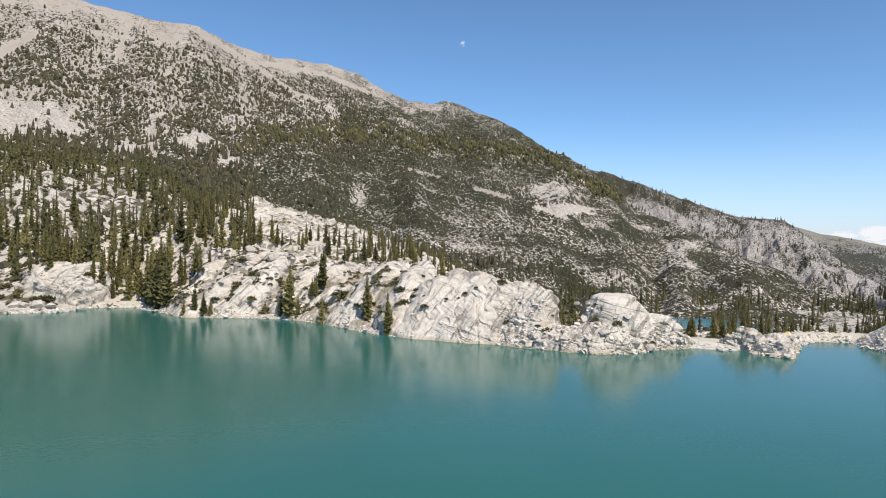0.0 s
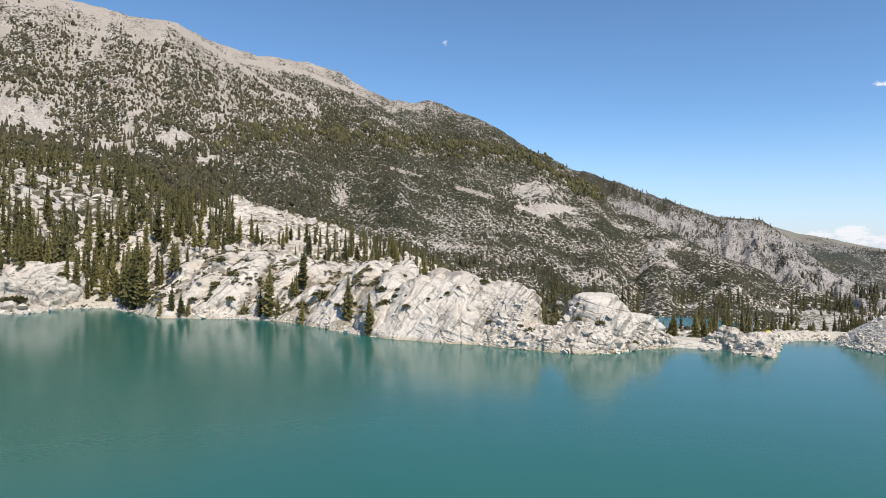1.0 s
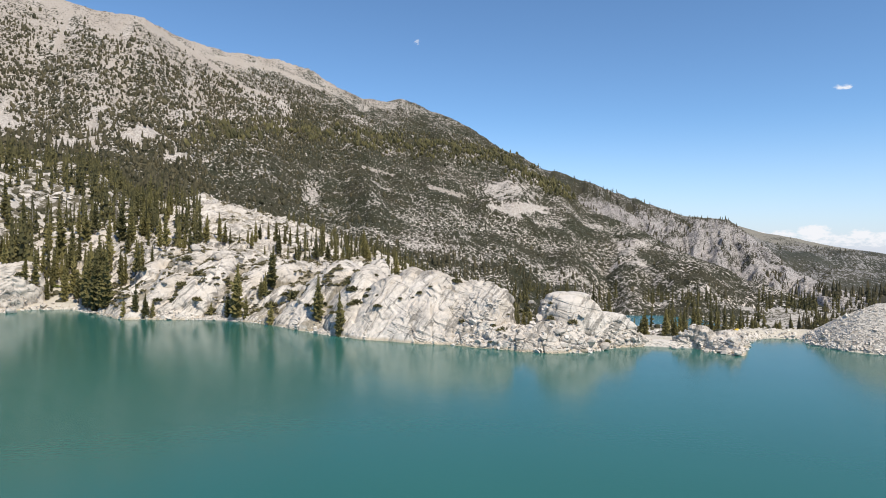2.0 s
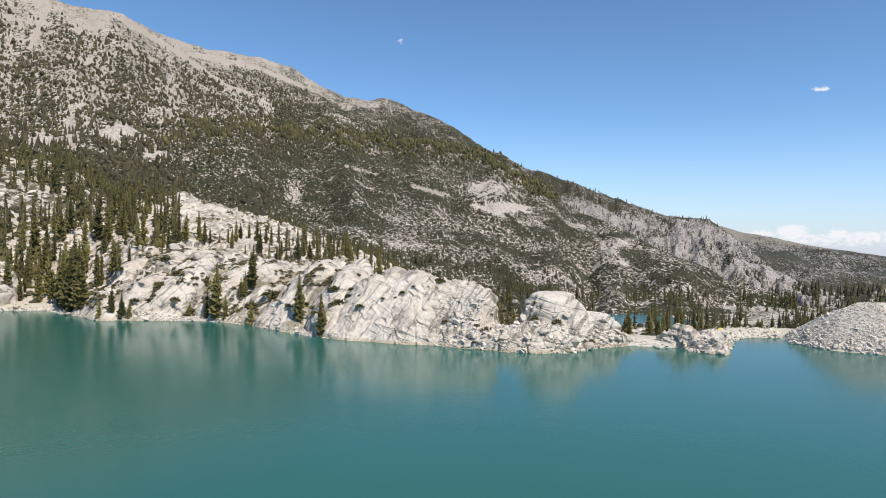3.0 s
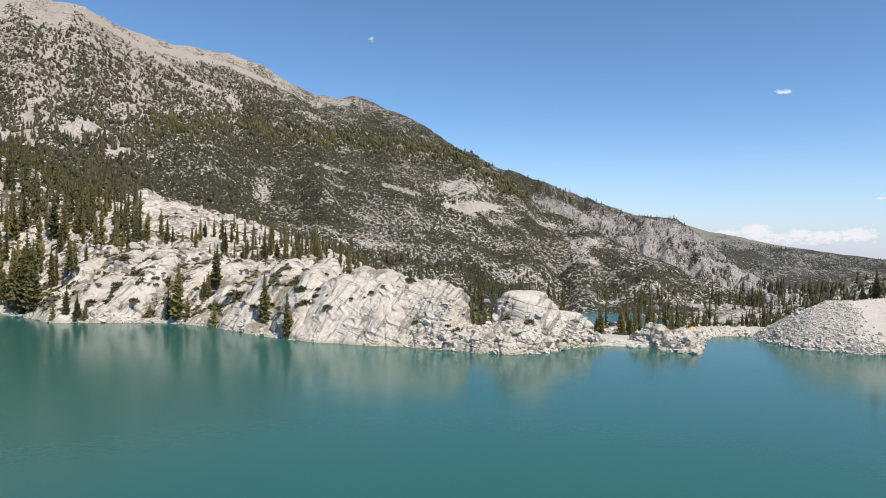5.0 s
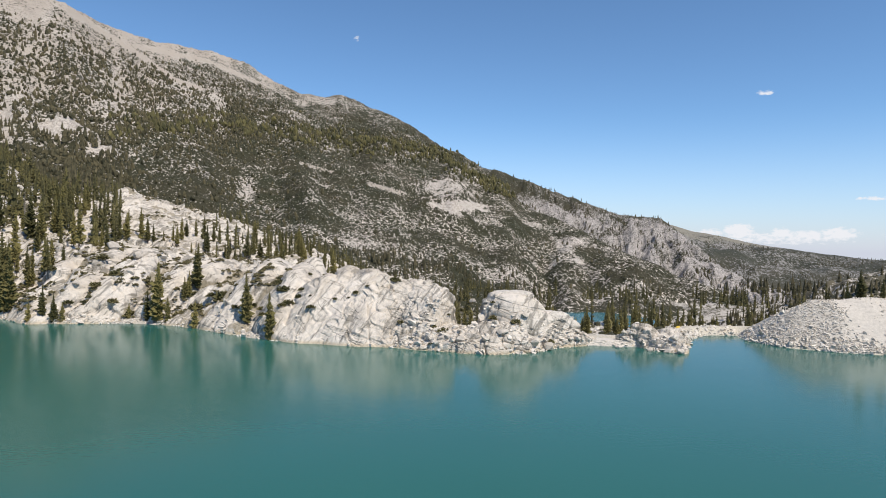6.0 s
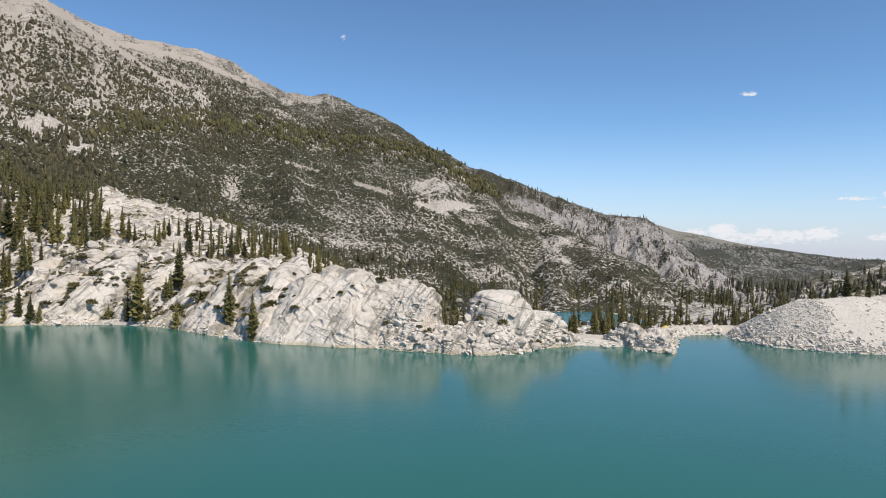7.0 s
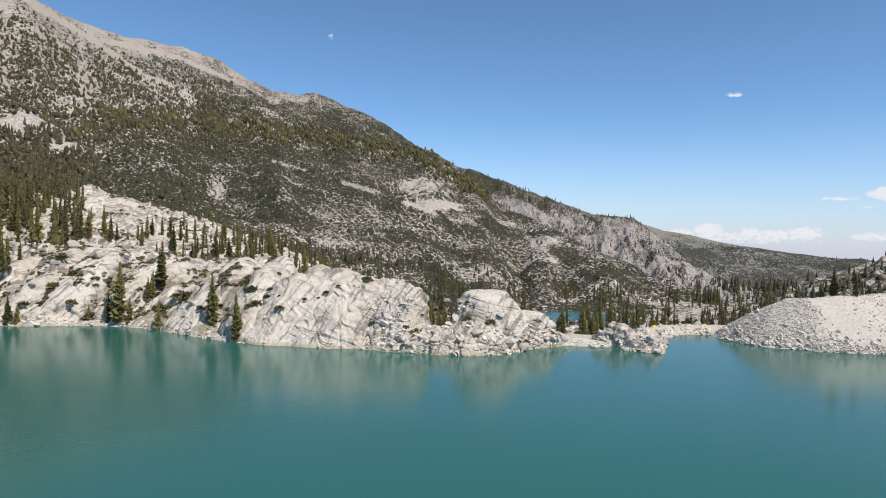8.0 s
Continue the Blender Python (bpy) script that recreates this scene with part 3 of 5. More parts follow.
def far_hill_height(x, y):
    az, r = polar(x, y)
    rr = np.interp(az, [20, 40, 60], [3000, 3300, 3600])
    top = CZ + rr * np.interp(az, [20, 28.2, 30.3, 34.4, 36.3, 39.8, 43.6, 46, 52, 60], [0.055, 0.030, 0.018, 0.004, -0.002, -0.010, -0.018, -0.0215, -0.024, -0.024])
    u = (r - (rr - 1100)) / 1100
    up = np.clip(u, 0, 1)
    z = -160 + (top + 160) * np.sin(up * np.pi / 2) ** 0.9 + np.where(u > 1, -(r - rr) * 0.3, 0)
    return z + np.sin(np.pi * up) * (fbm(x / 260, y / 260, 0.0, 5, 101) * 34 - 6) + fbm(x / 120, y / 120, 0.0, 3, 102) * 2


def rocky_hill_height(x, y):
    az, r = polar(x, y)
    top = CZ + 470 * np.interp(az, [33.5, 37.9, 39.1, 41, 42.9, 44.3, 46, 51, 61, 76], [-0.12, -0.075, -0.062, -0.050, -0.038, -0.027, -0.018, 0.012, 0.02, 0.0])
    u = (r - 240) / 230
    z = -14 + (top + 14) * np.clip(u, 0, 1) ** 1.1 + np.where(u > 1, -(r - 470) * 0.16, 0) + np.where(u < 0, (r - 240) * 0.3, 0)
    return z + (fbm(x / 30, y / 30, 0.0, 5, 111) * 3.0 + np.maximum(0, ridged(x / 22, y / 22, 3, 112)) * 2.4 + np.floor(3 * fbm(x / 16, y / 16, 0.0, 3, 113)) * 0.7 + fbm(x / 5, y / 5, 0.0, 3, 114) * 0.8) * smooth(-0.1, 0.4, u)


MORAINE_CREST = [(93, 150, 0.4), (97, 146.5, 3.0), (102.6, 141, 6.9), (109, 138.5, 9.8), (115, 137, 10.1), (123, 135, 10.8), (150, 133, 12.2), (190, 130, 14)]


def moraine_height(x, y):
    z = np.full(np.shape(x), -9.0)
    for (ax, ay, az_), (bx, by, bz) in zip(MORAINE_CREST, MORAINE_CREST[1:]):
        ex, ey = bx - ax, by - ay
        t = np.clip(((x - ax) * ex + (y - ay) * ey) / (ex * ex + ey * ey), 0, 1)
        d = np.hypot(x - ax - t * ex, y - ay - t * ey)
        z = np.maximum(z, az_ + t * (bz - az_) - np.sqrt((d * 0.70) ** 2 + 0.6) + 0.77)
    z = z + vnoise(x / 8, y / 8, 0.0, 121) * 0.45 + vnoise(x / 2.2, y / 2.2, 0.0, 122) * 0.12
    d = shore_distance(x, y)
    return np.minimum(z, np.where(d > 0, d * 0.9 + 0.1, d))
# ---- end of terrain shape ----


# ---- building helpers ----
def mesh_object(name, verts, faces, mat, smooth_shade=True, parent=None, attrs=()):
    """One mesh from arrays: verts (n, 3), faces (m, 3 or 4)."""
    me = bpy.data.meshes.new(name)
    verts, faces = np.asarray(verts, np.float32), np.asarray(faces, np.int32)
    m, k = faces.shape
    me.vertices.add(len(verts))
    me.vertices.foreach_set("co", verts.ravel())
    me.loops.add(m * k)
    me.loops.foreach_set("vertex_index", faces.ravel())
    me.polygons.add(m)
    me.polygons.foreach_set("loop_start", np.arange(0, m * k, k, dtype=np.int32))
    me.polygons.foreach_set("use_smooth", np.full(m, smooth_shade))
    for key, values in attrs:
        a = me.attributes.new(key, "FLOAT", "POINT")
        a.data.foreach_set("value", np.asarray(values, np.float32).ravel())
    me.materials.append(mat)
    me.update(calc_edges=True)
    ob = new(name, me)
    ob.parent = parent
    return ob


def grid_faces(rows, cols, keep=None):
    i = np.arange(rows - 1)[:, None] * cols + np.arange(cols - 1)[None, :]
    f = np.stack([i, i + 1, i + cols + 1, i + cols], -1).reshape(-1, 4)[:, ::-1]
    return f if keep is None else f[keep.ravel()[f].any(1)]


def tidy(verts, faces, values):
    """Drops the points that no face uses."""
    used = np.zeros(len(verts), bool)
    used[faces.ravel()] = True
    index = np.cumsum(used) - 1
    return verts[used], index[faces], [(k, np.asarray(v).ravel()[used]) for k, v in values]


def polar_grid(azs, rs):
    a, r = np.meshgrid(np.radians(azs), rs)
    return CX + np.sin(a) * r, CY + np.cos(a) * r


def place(az, r):
    a = np.radians(az)
    return CX + np.sin(a) * r, CY + np.cos(a) * r


def scrub_cover(x, y, sandy=True):
    """How much low scrub grows on the mountain, and how much is bare scree."""
    az, r = polar(x, y)
    z = mountain_height(x, y)
    tan = (z - CZ) / r
    edge = np.interp(az, RIDGE_AZ, RIDGE_TAN)
    open_west = 0.05 * smooth(-22, -28, az)
    low = smooth(0.20, 0.10, tan + 0.03 * vnoise(x / 120, y / 120, 0.0, 201) - np.interp(az, [-40, -18, -10, 5], [-0.06, -0.04, 0.0, 0.04]))
    scrub = 0.60 - open_west - 0.04 * smooth(-9, -2, az) + np.interp(az, [-14, -5], [0.22, 0.12]) * low + 0.12 * vnoise(az / 3.0, r / 260, 0.0, 203)
    patch = fbm(x / 60, y / 60, 0.0, 3, 205)
    scrub = scrub - 0.2 * smooth(0.15, 0.6, patch)
    scrub = scrub + 0.05 * smooth(-10, -4, az) + 0.04 * smooth(8, 15, az)
    veined = 0.75 + 0.85 * fbm(x / 5.5, y / 8, 0.0, 4, 217, 0.62) + 0.22 * ridged(x / 16, y / 20, 2, 215)
    scrub = scrub - 0.24 * smooth(0.95, 1.35, veined + 0.5 * vnoise(x / 70, y / 70, 0.0, 219)) * smooth(-18, -6, az) - 0.2 * smooth(0.5, 1.1, veined) * smooth(-6, -18, az)
    bare = smooth(0.026, 0.0, edge - tan + 0.03 * fbm(az / 2.5, r / 200, 0.0, 3, 207)) * smooth(4.0, -6.0, az) + 0.6 * smooth(0.35, 0.6, vnoise(az / 1.6, r / 700, 0.0, 209)) * smooth(-5, -14, az)
    bare = np.clip(bare, 0, 1)
    scrub = scrub - 0.34 * bare
    # pale ledges: a crag with an apron of talus, scars and slabs at the foot
    tan_w = tan + 0.010 * vnoise(x / 40, y / 40, 0.0, 225)
    az_w = az + 0.7 * vnoise(x / 50, y / 50, 0.0, 226)
    crag = np.exp(-(((az_w - 9.6) / 2.5) ** 2) - (((tan_w - 0.080) / 0.020) ** 2)) * (0.35 + 1.1 * smooth(-0.25, 0.3, fbm(x / 16, y / 16, 0.0, 3, 228)))
    apron = smooth(0.35, 0.6, np.exp(-(((az_w - 10.5) / 3.1) ** 2) - (((tan_w - 0.0515) / 0.0075) ** 2)))
    scar = np.exp(-(((az_w + 7.7) / 0.8) ** 2) - (((tan_w - 0.073) / 0.022) ** 2))
    slab = 0.0
    for a0, t0, wa, wt_ in ((-34.0, 0.155, 3.2, 0.022), (-31.0, 0.146, 2.0, 0.010), (-22.6, 0.142, 2.6, 0.013), (-18.8, 0.112, 2.2, 0.009), (-26.8, 0.1225, 2.4, 0.0065)):
        slab = slab + np.exp(-(((az_w - a0) / wa) ** 2) - (((tan_w - t0) / wt_) ** 2))
    slab = np.clip(slab, 0, 1.2)
    chute = 0.0
    for wide, line in ((0.009, [(-33.0, 0.262), (-35.4, 0.226)]), (0.006, [(-26.4, 0.30), (-26.8, 0.275), (-27.5, 0.243)]), (0.0045, [(-21.4, 0.300), (-18.4, 0.272), (-15.9, 0.247), (-13.4, 0.220), (-11.5, 0.212)]),
                       (0.004, [(-16.5, 0.262), (-11.0, 0.252), (-7.0, 0.228)]), (0.0035, [(-3.4, 0.112), (-0.6, 0.100)]), (0.0045, [(2.4, 0.084), (5.6, 0.070)])):
        chute = np.maximum(chute, smooth(wide, wide * 0.3, line_distance(az / 40 + 0.004 * fbm(x / 30, y / 30, 0.0, 3, 227), tan, [(a / 40, t) for a, t in line])))
    streak = np.exp(-(((az_w - 20.6) / 3.2) ** 2) - (((tan_w + 0.020 + (az_w - 20.6) * 0.0135) / 0.009) ** 2)) + np.exp(-(((az_w - 20.9) / 1.3) ** 2) - (((tan_w - 0.001) / 0.010) ** 2))
    bare = np.maximum(bare, chute)
    scrub = scrub - 0.5 * chute
    scrub = scrub - 0.55 * crag - 1.1 * apron - 0.6 * scar - 0.50 * slab * (0.6 + 1.2 * smooth(-0.3, 0.4, fbm(x / 24, y / 24, 0.0, 3, 229))) - 0.45 * streak
    if sandy:
        upper = smooth(-9, -17, az + 1.5 * vnoise(x / 110, y / 110, 0.0, 231)) * smooth(0.155, 0.195, tan_w) * smooth(0.5, 0.0, fbm(az / 2.2, r / 130, 0.0, 3, 233))
        bare = np.maximum(bare, 0.8 * upper)
        scrub = scrub - 0.18 * upper
    return scrub, bare, tan, z


# ---- ground, mountains, water ----
azs = np.concatenate([np.arange(-180, -38, 3.0), np.arange(-38, -13, 0.2), np.arange(-13, 50, 0.42), np.arange(50, 180.1, 3.0)])
rs = np.concatenate([np.linspace(1, 105, 8), np.geomspace(112, 168, 26), np.geomspace(169, 420, 150), np.geomspace(426, 900, 60), np.geomspace(915, 4950, 45)])
gx, gy = polar_grid(azs, rs)
gz = ground_height(gx, gy)
oz = np.full(gx.shape, -1e4)
near = (gx > -230) & (gx < 110) & (gy > 115) & (gy < 520)
oz[near] = outcrop_height(gx[near], gy[near])
gz = np.where((oz > gz) & (oz > 0.3), np.maximum(np.minimum(gz, oz - 2.5), -7), gz)
d_shore = shore_distance(gx, gy)
g_az, g_r = polar(gx, gy)
g_scrub = 0.42 + 0.2 * vnoise(gx / 60, gy / 60, 0.0, 301) + 0.15 * smooth(300, 700, g_r) - 0.3 * smooth(8, 2, d_shore)
g_scrub = g_scrub + 0.35 * smooth(-14, -8, g_az) * smooth(22, 12, g_az) * smooth(215, 260, g_r)
g_scrub = g_scrub + 0.08 * smooth(-14, -20, g_az) - 0.04 * smooth(17, 23, g_az) * smooth(180, 210, g_r)
g_bare = smooth(7, 3, d_shore) * smooth(10, 40, gx) + smooth(26, 8, np.hypot(gx + 96, gy - 203)) * 0.9
verts = np.stack([gx, gy, gz], -1).reshape(-1, 3)
ground = mesh_object("ground", verts, grid_faces(*gx.shape), GROUND, attrs=(("scrub", g_scrub), ("bare", np.clip(g_bare, 0, 1))))
tagged(ground, "pale granite valley floor with thin soil and scattered scrub", "ground", kind="structure")


def hillside(name, az0, az1, step, r0, r1, rows, height, mat, cover, label):
    x, y = polar_grid(np.arange(az0, az1, step), np.geomspace(r0, r1, rows))
    z = height(x, y)
    scrub, bare = cover(x, y, z)
    keep = z > ground_height(x, y) - 6
    az, r = polar(x, y)
    tan = (z - CZ) / r + 0.012 * vnoise(x / 60, y / 60, 0.0, 235)
    veins = smooth(0.070, 0.030, tan) * smooth(-12, -5, az) * (0.1 + 0.8 * smooth(-0.3, 0.2, vnoise(x / 75, y / 75, 0.0, 237))) if name == "mountain" else 0 * z
    v, f, a = tidy(np.stack([x, y, z], -1).reshape(-1, 3), grid_faces(*x.shape, keep), (("scrub", scrub), ("bare", bare), ("veins", veins)))
    return tagged(mesh_object(name, v, f, mat, attrs=a), label, "mountain", kind="structure")


hillside("mountain", -46, 36, 0.13, 470, 1760, 270, mountain_height, SLOPE, lambda x, y, z: scrub_cover(x, y)[:2],
         "broad mountain slope of pale talus with dark scrub and scattered pines")


def cliff_cover(x, y, z):
    az, r = polar(x, y)
    return 0.40 + 0.3 * vnoise(x / 130, y / 130, 0.0, 221) + 0.5 * smooth(1830, 1930, r) - 0.3 * smooth(0.3, 0.9, ridged(x / 45, y / 45, 3, 223)), 0 * z


hillside("cliff_ridge", 0, 40, 0.09, 1050, 2150, 150, cliff_height, CLIFF, cliff_cover, "steep grey granite cliff ridge cut by gullies")


def far_cover(x, y, z):
    az, r = polar(x, y)
    top = smooth(2600, 3050, r + 160 * vnoise(x / 300, y / 300, 0.0, 231)) * smooth(38.0, 34.5, az)
    return 0.55 - 0.55 * top + 0.3 * fbm(x / 150, y / 150, 0.0, 3, 233), top


hillside("distant_hill", 20, 62, 0.16, 2000, 3900, 110, far_hill_height, FAR_HILL, far_cover, "distant rounded hill with an olive top and dark wooded flank")


def rocky_cover(x, y, z):
    return 0.56 + 0.3 * vnoise(x / 40, y / 40, 0.0, 241), 0 * z


hillside("rocky_hill", 30, 62, 0.14, 230, 620, 160, rocky_hill_height, GROUND, rocky_cover, "low hill of pale broken rock with scrub and pines")


def water_sheet(name, outline, z, mat, label):
    bm = bmesh.new()
    face = bm.faces.new([bm.verts.new((x, y, z)) for x, y in outline])
    face.normal_update()
    if face.normal.z < 0:
        face.normal_flip()
    bmesh.ops.triangulate(bm, faces=[face])
    me = bpy.data.meshes.new(name)
    bm.to_mesh(me)
    me.materials.append(mat)
    return tagged(new(name, me), label, "lake", kind="structure")


grown = []
for i in range(len(LAKE_EDGE)):
    a, b, c = LAKE_EDGE[i - 1], LAKE_EDGE[i], LAKE_EDGE[(i + 1) % len(LAKE_EDGE)]
    t = (c - a) / np.linalg.norm(c - a)
    grown.append(b + np.array((-t[1], t[0])) * 1.6)
water_sheet("water", grown, 0.0, LAKE, "still opaque turquoise alpine lake")
water_sheet("lower_water", [(196 + 34 * math.cos(t), 452 + 48 * math.sin(t)) for t in np.linspace(0, 2 * math.pi, 40)[:-1]], -34.0, POND, "small blue-green lake lower down among pines")


# ---- granite headland ----
def build_outcrop():
    # rows crowd where the slope faces the lake and thin out behind the crests
    bearings, reach = np.arange(-38, 33, 0.08), np.geomspace(121, 400, 1300)
    z = np.maximum(outcrop_height(*polar_grid(bearings, reach)), -0.8)
    rise = np.maximum.accumulate((z - CZ) / reach[:, None], axis=0)
    w = np.diff(rise, axis=0) * 160 + np.diff(reach)[:, None] * 0.13
    w = np.where(z[1:] <= -0.7, w * 0.02, w)
    w = sum(np.roll(w, k, axis=1) for k in range(-14, 15))
    way = np.vstack([np.zeros(len(bearings)), np.cumsum(w, axis=0)])
    way /= way[-1]
    r = np.stack([np.interp(np.linspace(0, 1, 290), way[:, k], reach) for k in range(len(bearings))], 1)
    a = np.radians(bearings)[None]
    x, y = CX + np.sin(a) * r, CY + np.cos(a) * r
    z = outcrop_height(x, y)
    p = np.stack([x, y, z], -1)
    du, dv = np.gradient(p, axis=1), np.gradient(p, axis=0)
    n = np.cross(du, dv)
    n /= np.linalg.norm(n, axis=-1, keepdims=True)
    n = np.where(n[..., 2:] < 0, -n, n)
    # blocks between joints, sheets of exfoliation, then a rough skin
    wx = x + 1.6 * vnoise(x / 5, y / 5, z / 5, 401)
    wy = y + 1.6 * vnoise(x / 5, y / 5, z / 5, 402)
    wz = z + 1.0 * vnoise(x / 6, y / 6, z / 6, 403)
    lump = smooth(172, 230, y)
    e1, c1, t1 = cells(wx / 8.5, wy / 8.5, wz / 6.0, 411)
    e2, c2, t2 = cells((wx + 0.5 * wz) / 3.4, wy / 3.4, wz / 1.9, 421)
    e3, c3, t3 = cells(wx / 1.4, wy / 1.4, wz / 1.0, 431)
    low = np.clip(smooth(6, 1.5, z) * smooth(12, 18, x) * smooth(60, 50, x) + 0.55 * smooth(58, 63, x), 0, 1)
    hill = smooth(-9, -17, x)
    nose = smooth(182, 170, y) * smooth(-18, -9, x) * smooth(31, 27, x)
    knob = smooth(26, 31, x)
    broken = smooth(-0.05, 0.40, vnoise(x / 12, y / 12, z / 12, 441))
    pillars = smooth(11, 14, x) * smooth(31, 28, x)
    bent = 0.75 * vnoise(x / 21, y / 21, z / 21, 481)
    ragged = vnoise(x / 3.2, y / 3.2, z / 3.2, 482)
    across, along = x - 0.65 * y - 0.30 * z, y + 0.65 * x

    def ribs(spacing, shift, edge):
        """Slabs that overlap like tiles: a steep lip facing west, then a clean even slope to the next joint."""
        v = across / spacing + bent * min(1.0, 5.0 / spacing) + 0.10 * ragged + shift
        s = v % 1.0
        return (smooth(0.0, edge, s) * (1 - s) - 0.4) * (0.45 + 0.75 * hash01(np.floor(v).astype(np.int64))), smooth(edge * 1.1, 0.0, s)

    def crack(x0, y0, x1, y1, width):
        """An upright open joint along a line in plan."""
        d = line_distance(x + 0.25 * ragged, y, [(x0, y0), (x1, y1)])
        return smooth(0.75 * width, 0.0, d) * smooth(-0.35, 0.1, vnoise(x / 2.5, y / 2.5, z / 2.5, 495))

    r1, l1 = ribs(6.6, 0.0, 0.15)
    r2, l2 = ribs(2.7, 0.7 * c1, 0.24)
    rugged = fbm(across / 0.9, along / 2.2, z / 1.0, 2, 487)
    sheet = 3.0 * fbm(across / 9, along / 20, z / 8, 2, 485)
    s1 = np.floor(sheet) + smooth(0.0, 0.12, sheet % 1.0) - sheet
    lip = smooth(0.16, 0.0, sheet % 1.0)
    level = (z + 0.12 * x) / 1.3 + 0.5 * vnoise(x / 12, y / 12, z / 12, 493) + 0.1 * ragged + 0.35 * c1
    b1 = smooth(0.0, 0.16, level % 1.0) * (1 - level % 1.0) - 0.4
    cuts = np.zeros(x.shape)
    for x0, y0, x1, y1, width in ((14.4, 146, 13.9, 138, 0.42), (20.2, 147, 19.0, 139, 0.45), (26.0, 146, 25.4, 140, 0.5), (23.0, 144.5, 22.4, 139.5, 0.3), (16.8, 143, 16.4, 138, 0.55),
                                  (4.4, 146, 6.4, 139, 0.4), (9.3, 148, 9.8, 138.5, 0.28), (0.4, 153, -4.4, 145, 0.35), (35.6, 137.5, 35.2, 130, 0.3), (31.0, 135, 31.4, 129, 0.3), (44.5, 147, 44.2, 133, 0.35)):
        cuts = np.maximum(cuts, crack(x0, y0, x1, y1, width))
    blocks = np.clip(0.25 * hill * broken + 0.55 * lump * (0.4 + 0.6 * broken) + 0.5 * low + 0.6 * knob * broken + 0.5 * pillars, 0, 1)
    west = smooth(-98, -104, x)
    blocks = np.maximum(blocks, 0.5 * west)
    disp = t1 * (1.7 * hill + 0.35 * nose + 1.2 * knob + 1.2 * lump) * 0.9 + (c1 - 0.5) * 0.3
    disp = disp + (c2 - 0.5) * 0.75 * blocks + t2 * 1.6 * blocks + ((c3 - 0.5) * 0.4 + t3 * 0.5) * np.maximum(low, 0.35 * blocks)
    disp = disp + r1 * (1.7 * hill * (1 - 0.5 * lump) + 0.25 * nose) + r2 * (0.62 * hill * (0.35 + 0.65 * broken) + 0.42 * nose * (0.3 + 0.7 * broken))
    disp = disp + s1 * (0.46 * nose + 0.16 * hill + 0.2 * lump) + b1 * (0.06 + 0.2 * broken) * (knob + 0.5 * pillars)
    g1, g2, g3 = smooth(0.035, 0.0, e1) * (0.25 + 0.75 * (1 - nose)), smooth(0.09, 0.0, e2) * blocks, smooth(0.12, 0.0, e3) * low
    disp = disp - 0.20 * g1 - 0.24 * g2 - 0.2 * g3 - 0.34 * cuts
    disp = disp + fbm(x / 6, y / 6, z / 6, 2, 461) * 0.14 + lump * fbm(x / 8, y / 8, z / 8, 2, 463) * 0.7 + 0.05 * ragged + rugged * (0.05 + 0.10 * broken + 0.09 * hill + 0.11 * nose)
    j1 = np.maximum(cuts, 0.5 * hill * np.maximum(l1, 0.6 * l2 * broken) + 0.35 * nose * lip * broken)
    fade = smooth(-0.5, 1.2, z)
    q = p + n * (disp * (0.25 + 0.75 * fade))[..., None]
    hollow = smooth(-0.2, -1.3, whaleback_relief(x, y)) * smooth(-84, -76, x) * smooth(8, 2, x) * smooth(214, 200, y)
    soil = smooth(0.80, 0.95, n[..., 2]) * (0.10 + 0.28 * lump) + (0.25 + 0.30 * lump) * smooth(0.05, 0.45, vnoise(x / 7, y / 7, 0.0, 471)) + 0.5 * hollow
    # where shade is painted into the colour: joints, block gaps, west-facing lips
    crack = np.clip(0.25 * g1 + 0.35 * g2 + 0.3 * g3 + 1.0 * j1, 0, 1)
    keep = (z > np.maximum(ground_height(x, y) - 1.0, -4))
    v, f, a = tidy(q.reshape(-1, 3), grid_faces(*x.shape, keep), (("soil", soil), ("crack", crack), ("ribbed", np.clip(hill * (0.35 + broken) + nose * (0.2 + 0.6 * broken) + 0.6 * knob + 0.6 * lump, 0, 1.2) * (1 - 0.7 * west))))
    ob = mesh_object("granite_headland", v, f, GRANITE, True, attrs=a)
    tagged(ob, "pale jointed granite headland with rounded domes beside the lake", "rock outcrop", kind="structure")
    return BVHTree.FromPolygons(v.tolist(), f.tolist())


ROCK_SURFACE = build_outcrop()


# ---- moraine ----
mx, my = np.meshgrid(np.arange(84, 205, 0.45), np.arange(112, 190, 0.45))
mz = moraine_height(mx, my)
v, f, a = tidy(np.stack([mx, my, mz], -1).reshape(-1, 3), grid_faces(*mx.shape, mz > -1.5), ())
moraine = tagged(mesh_object("moraine_bank", v, f, SCREE), "bank of pale gravel and loose scree at the water", "scree bank", kind="structure")


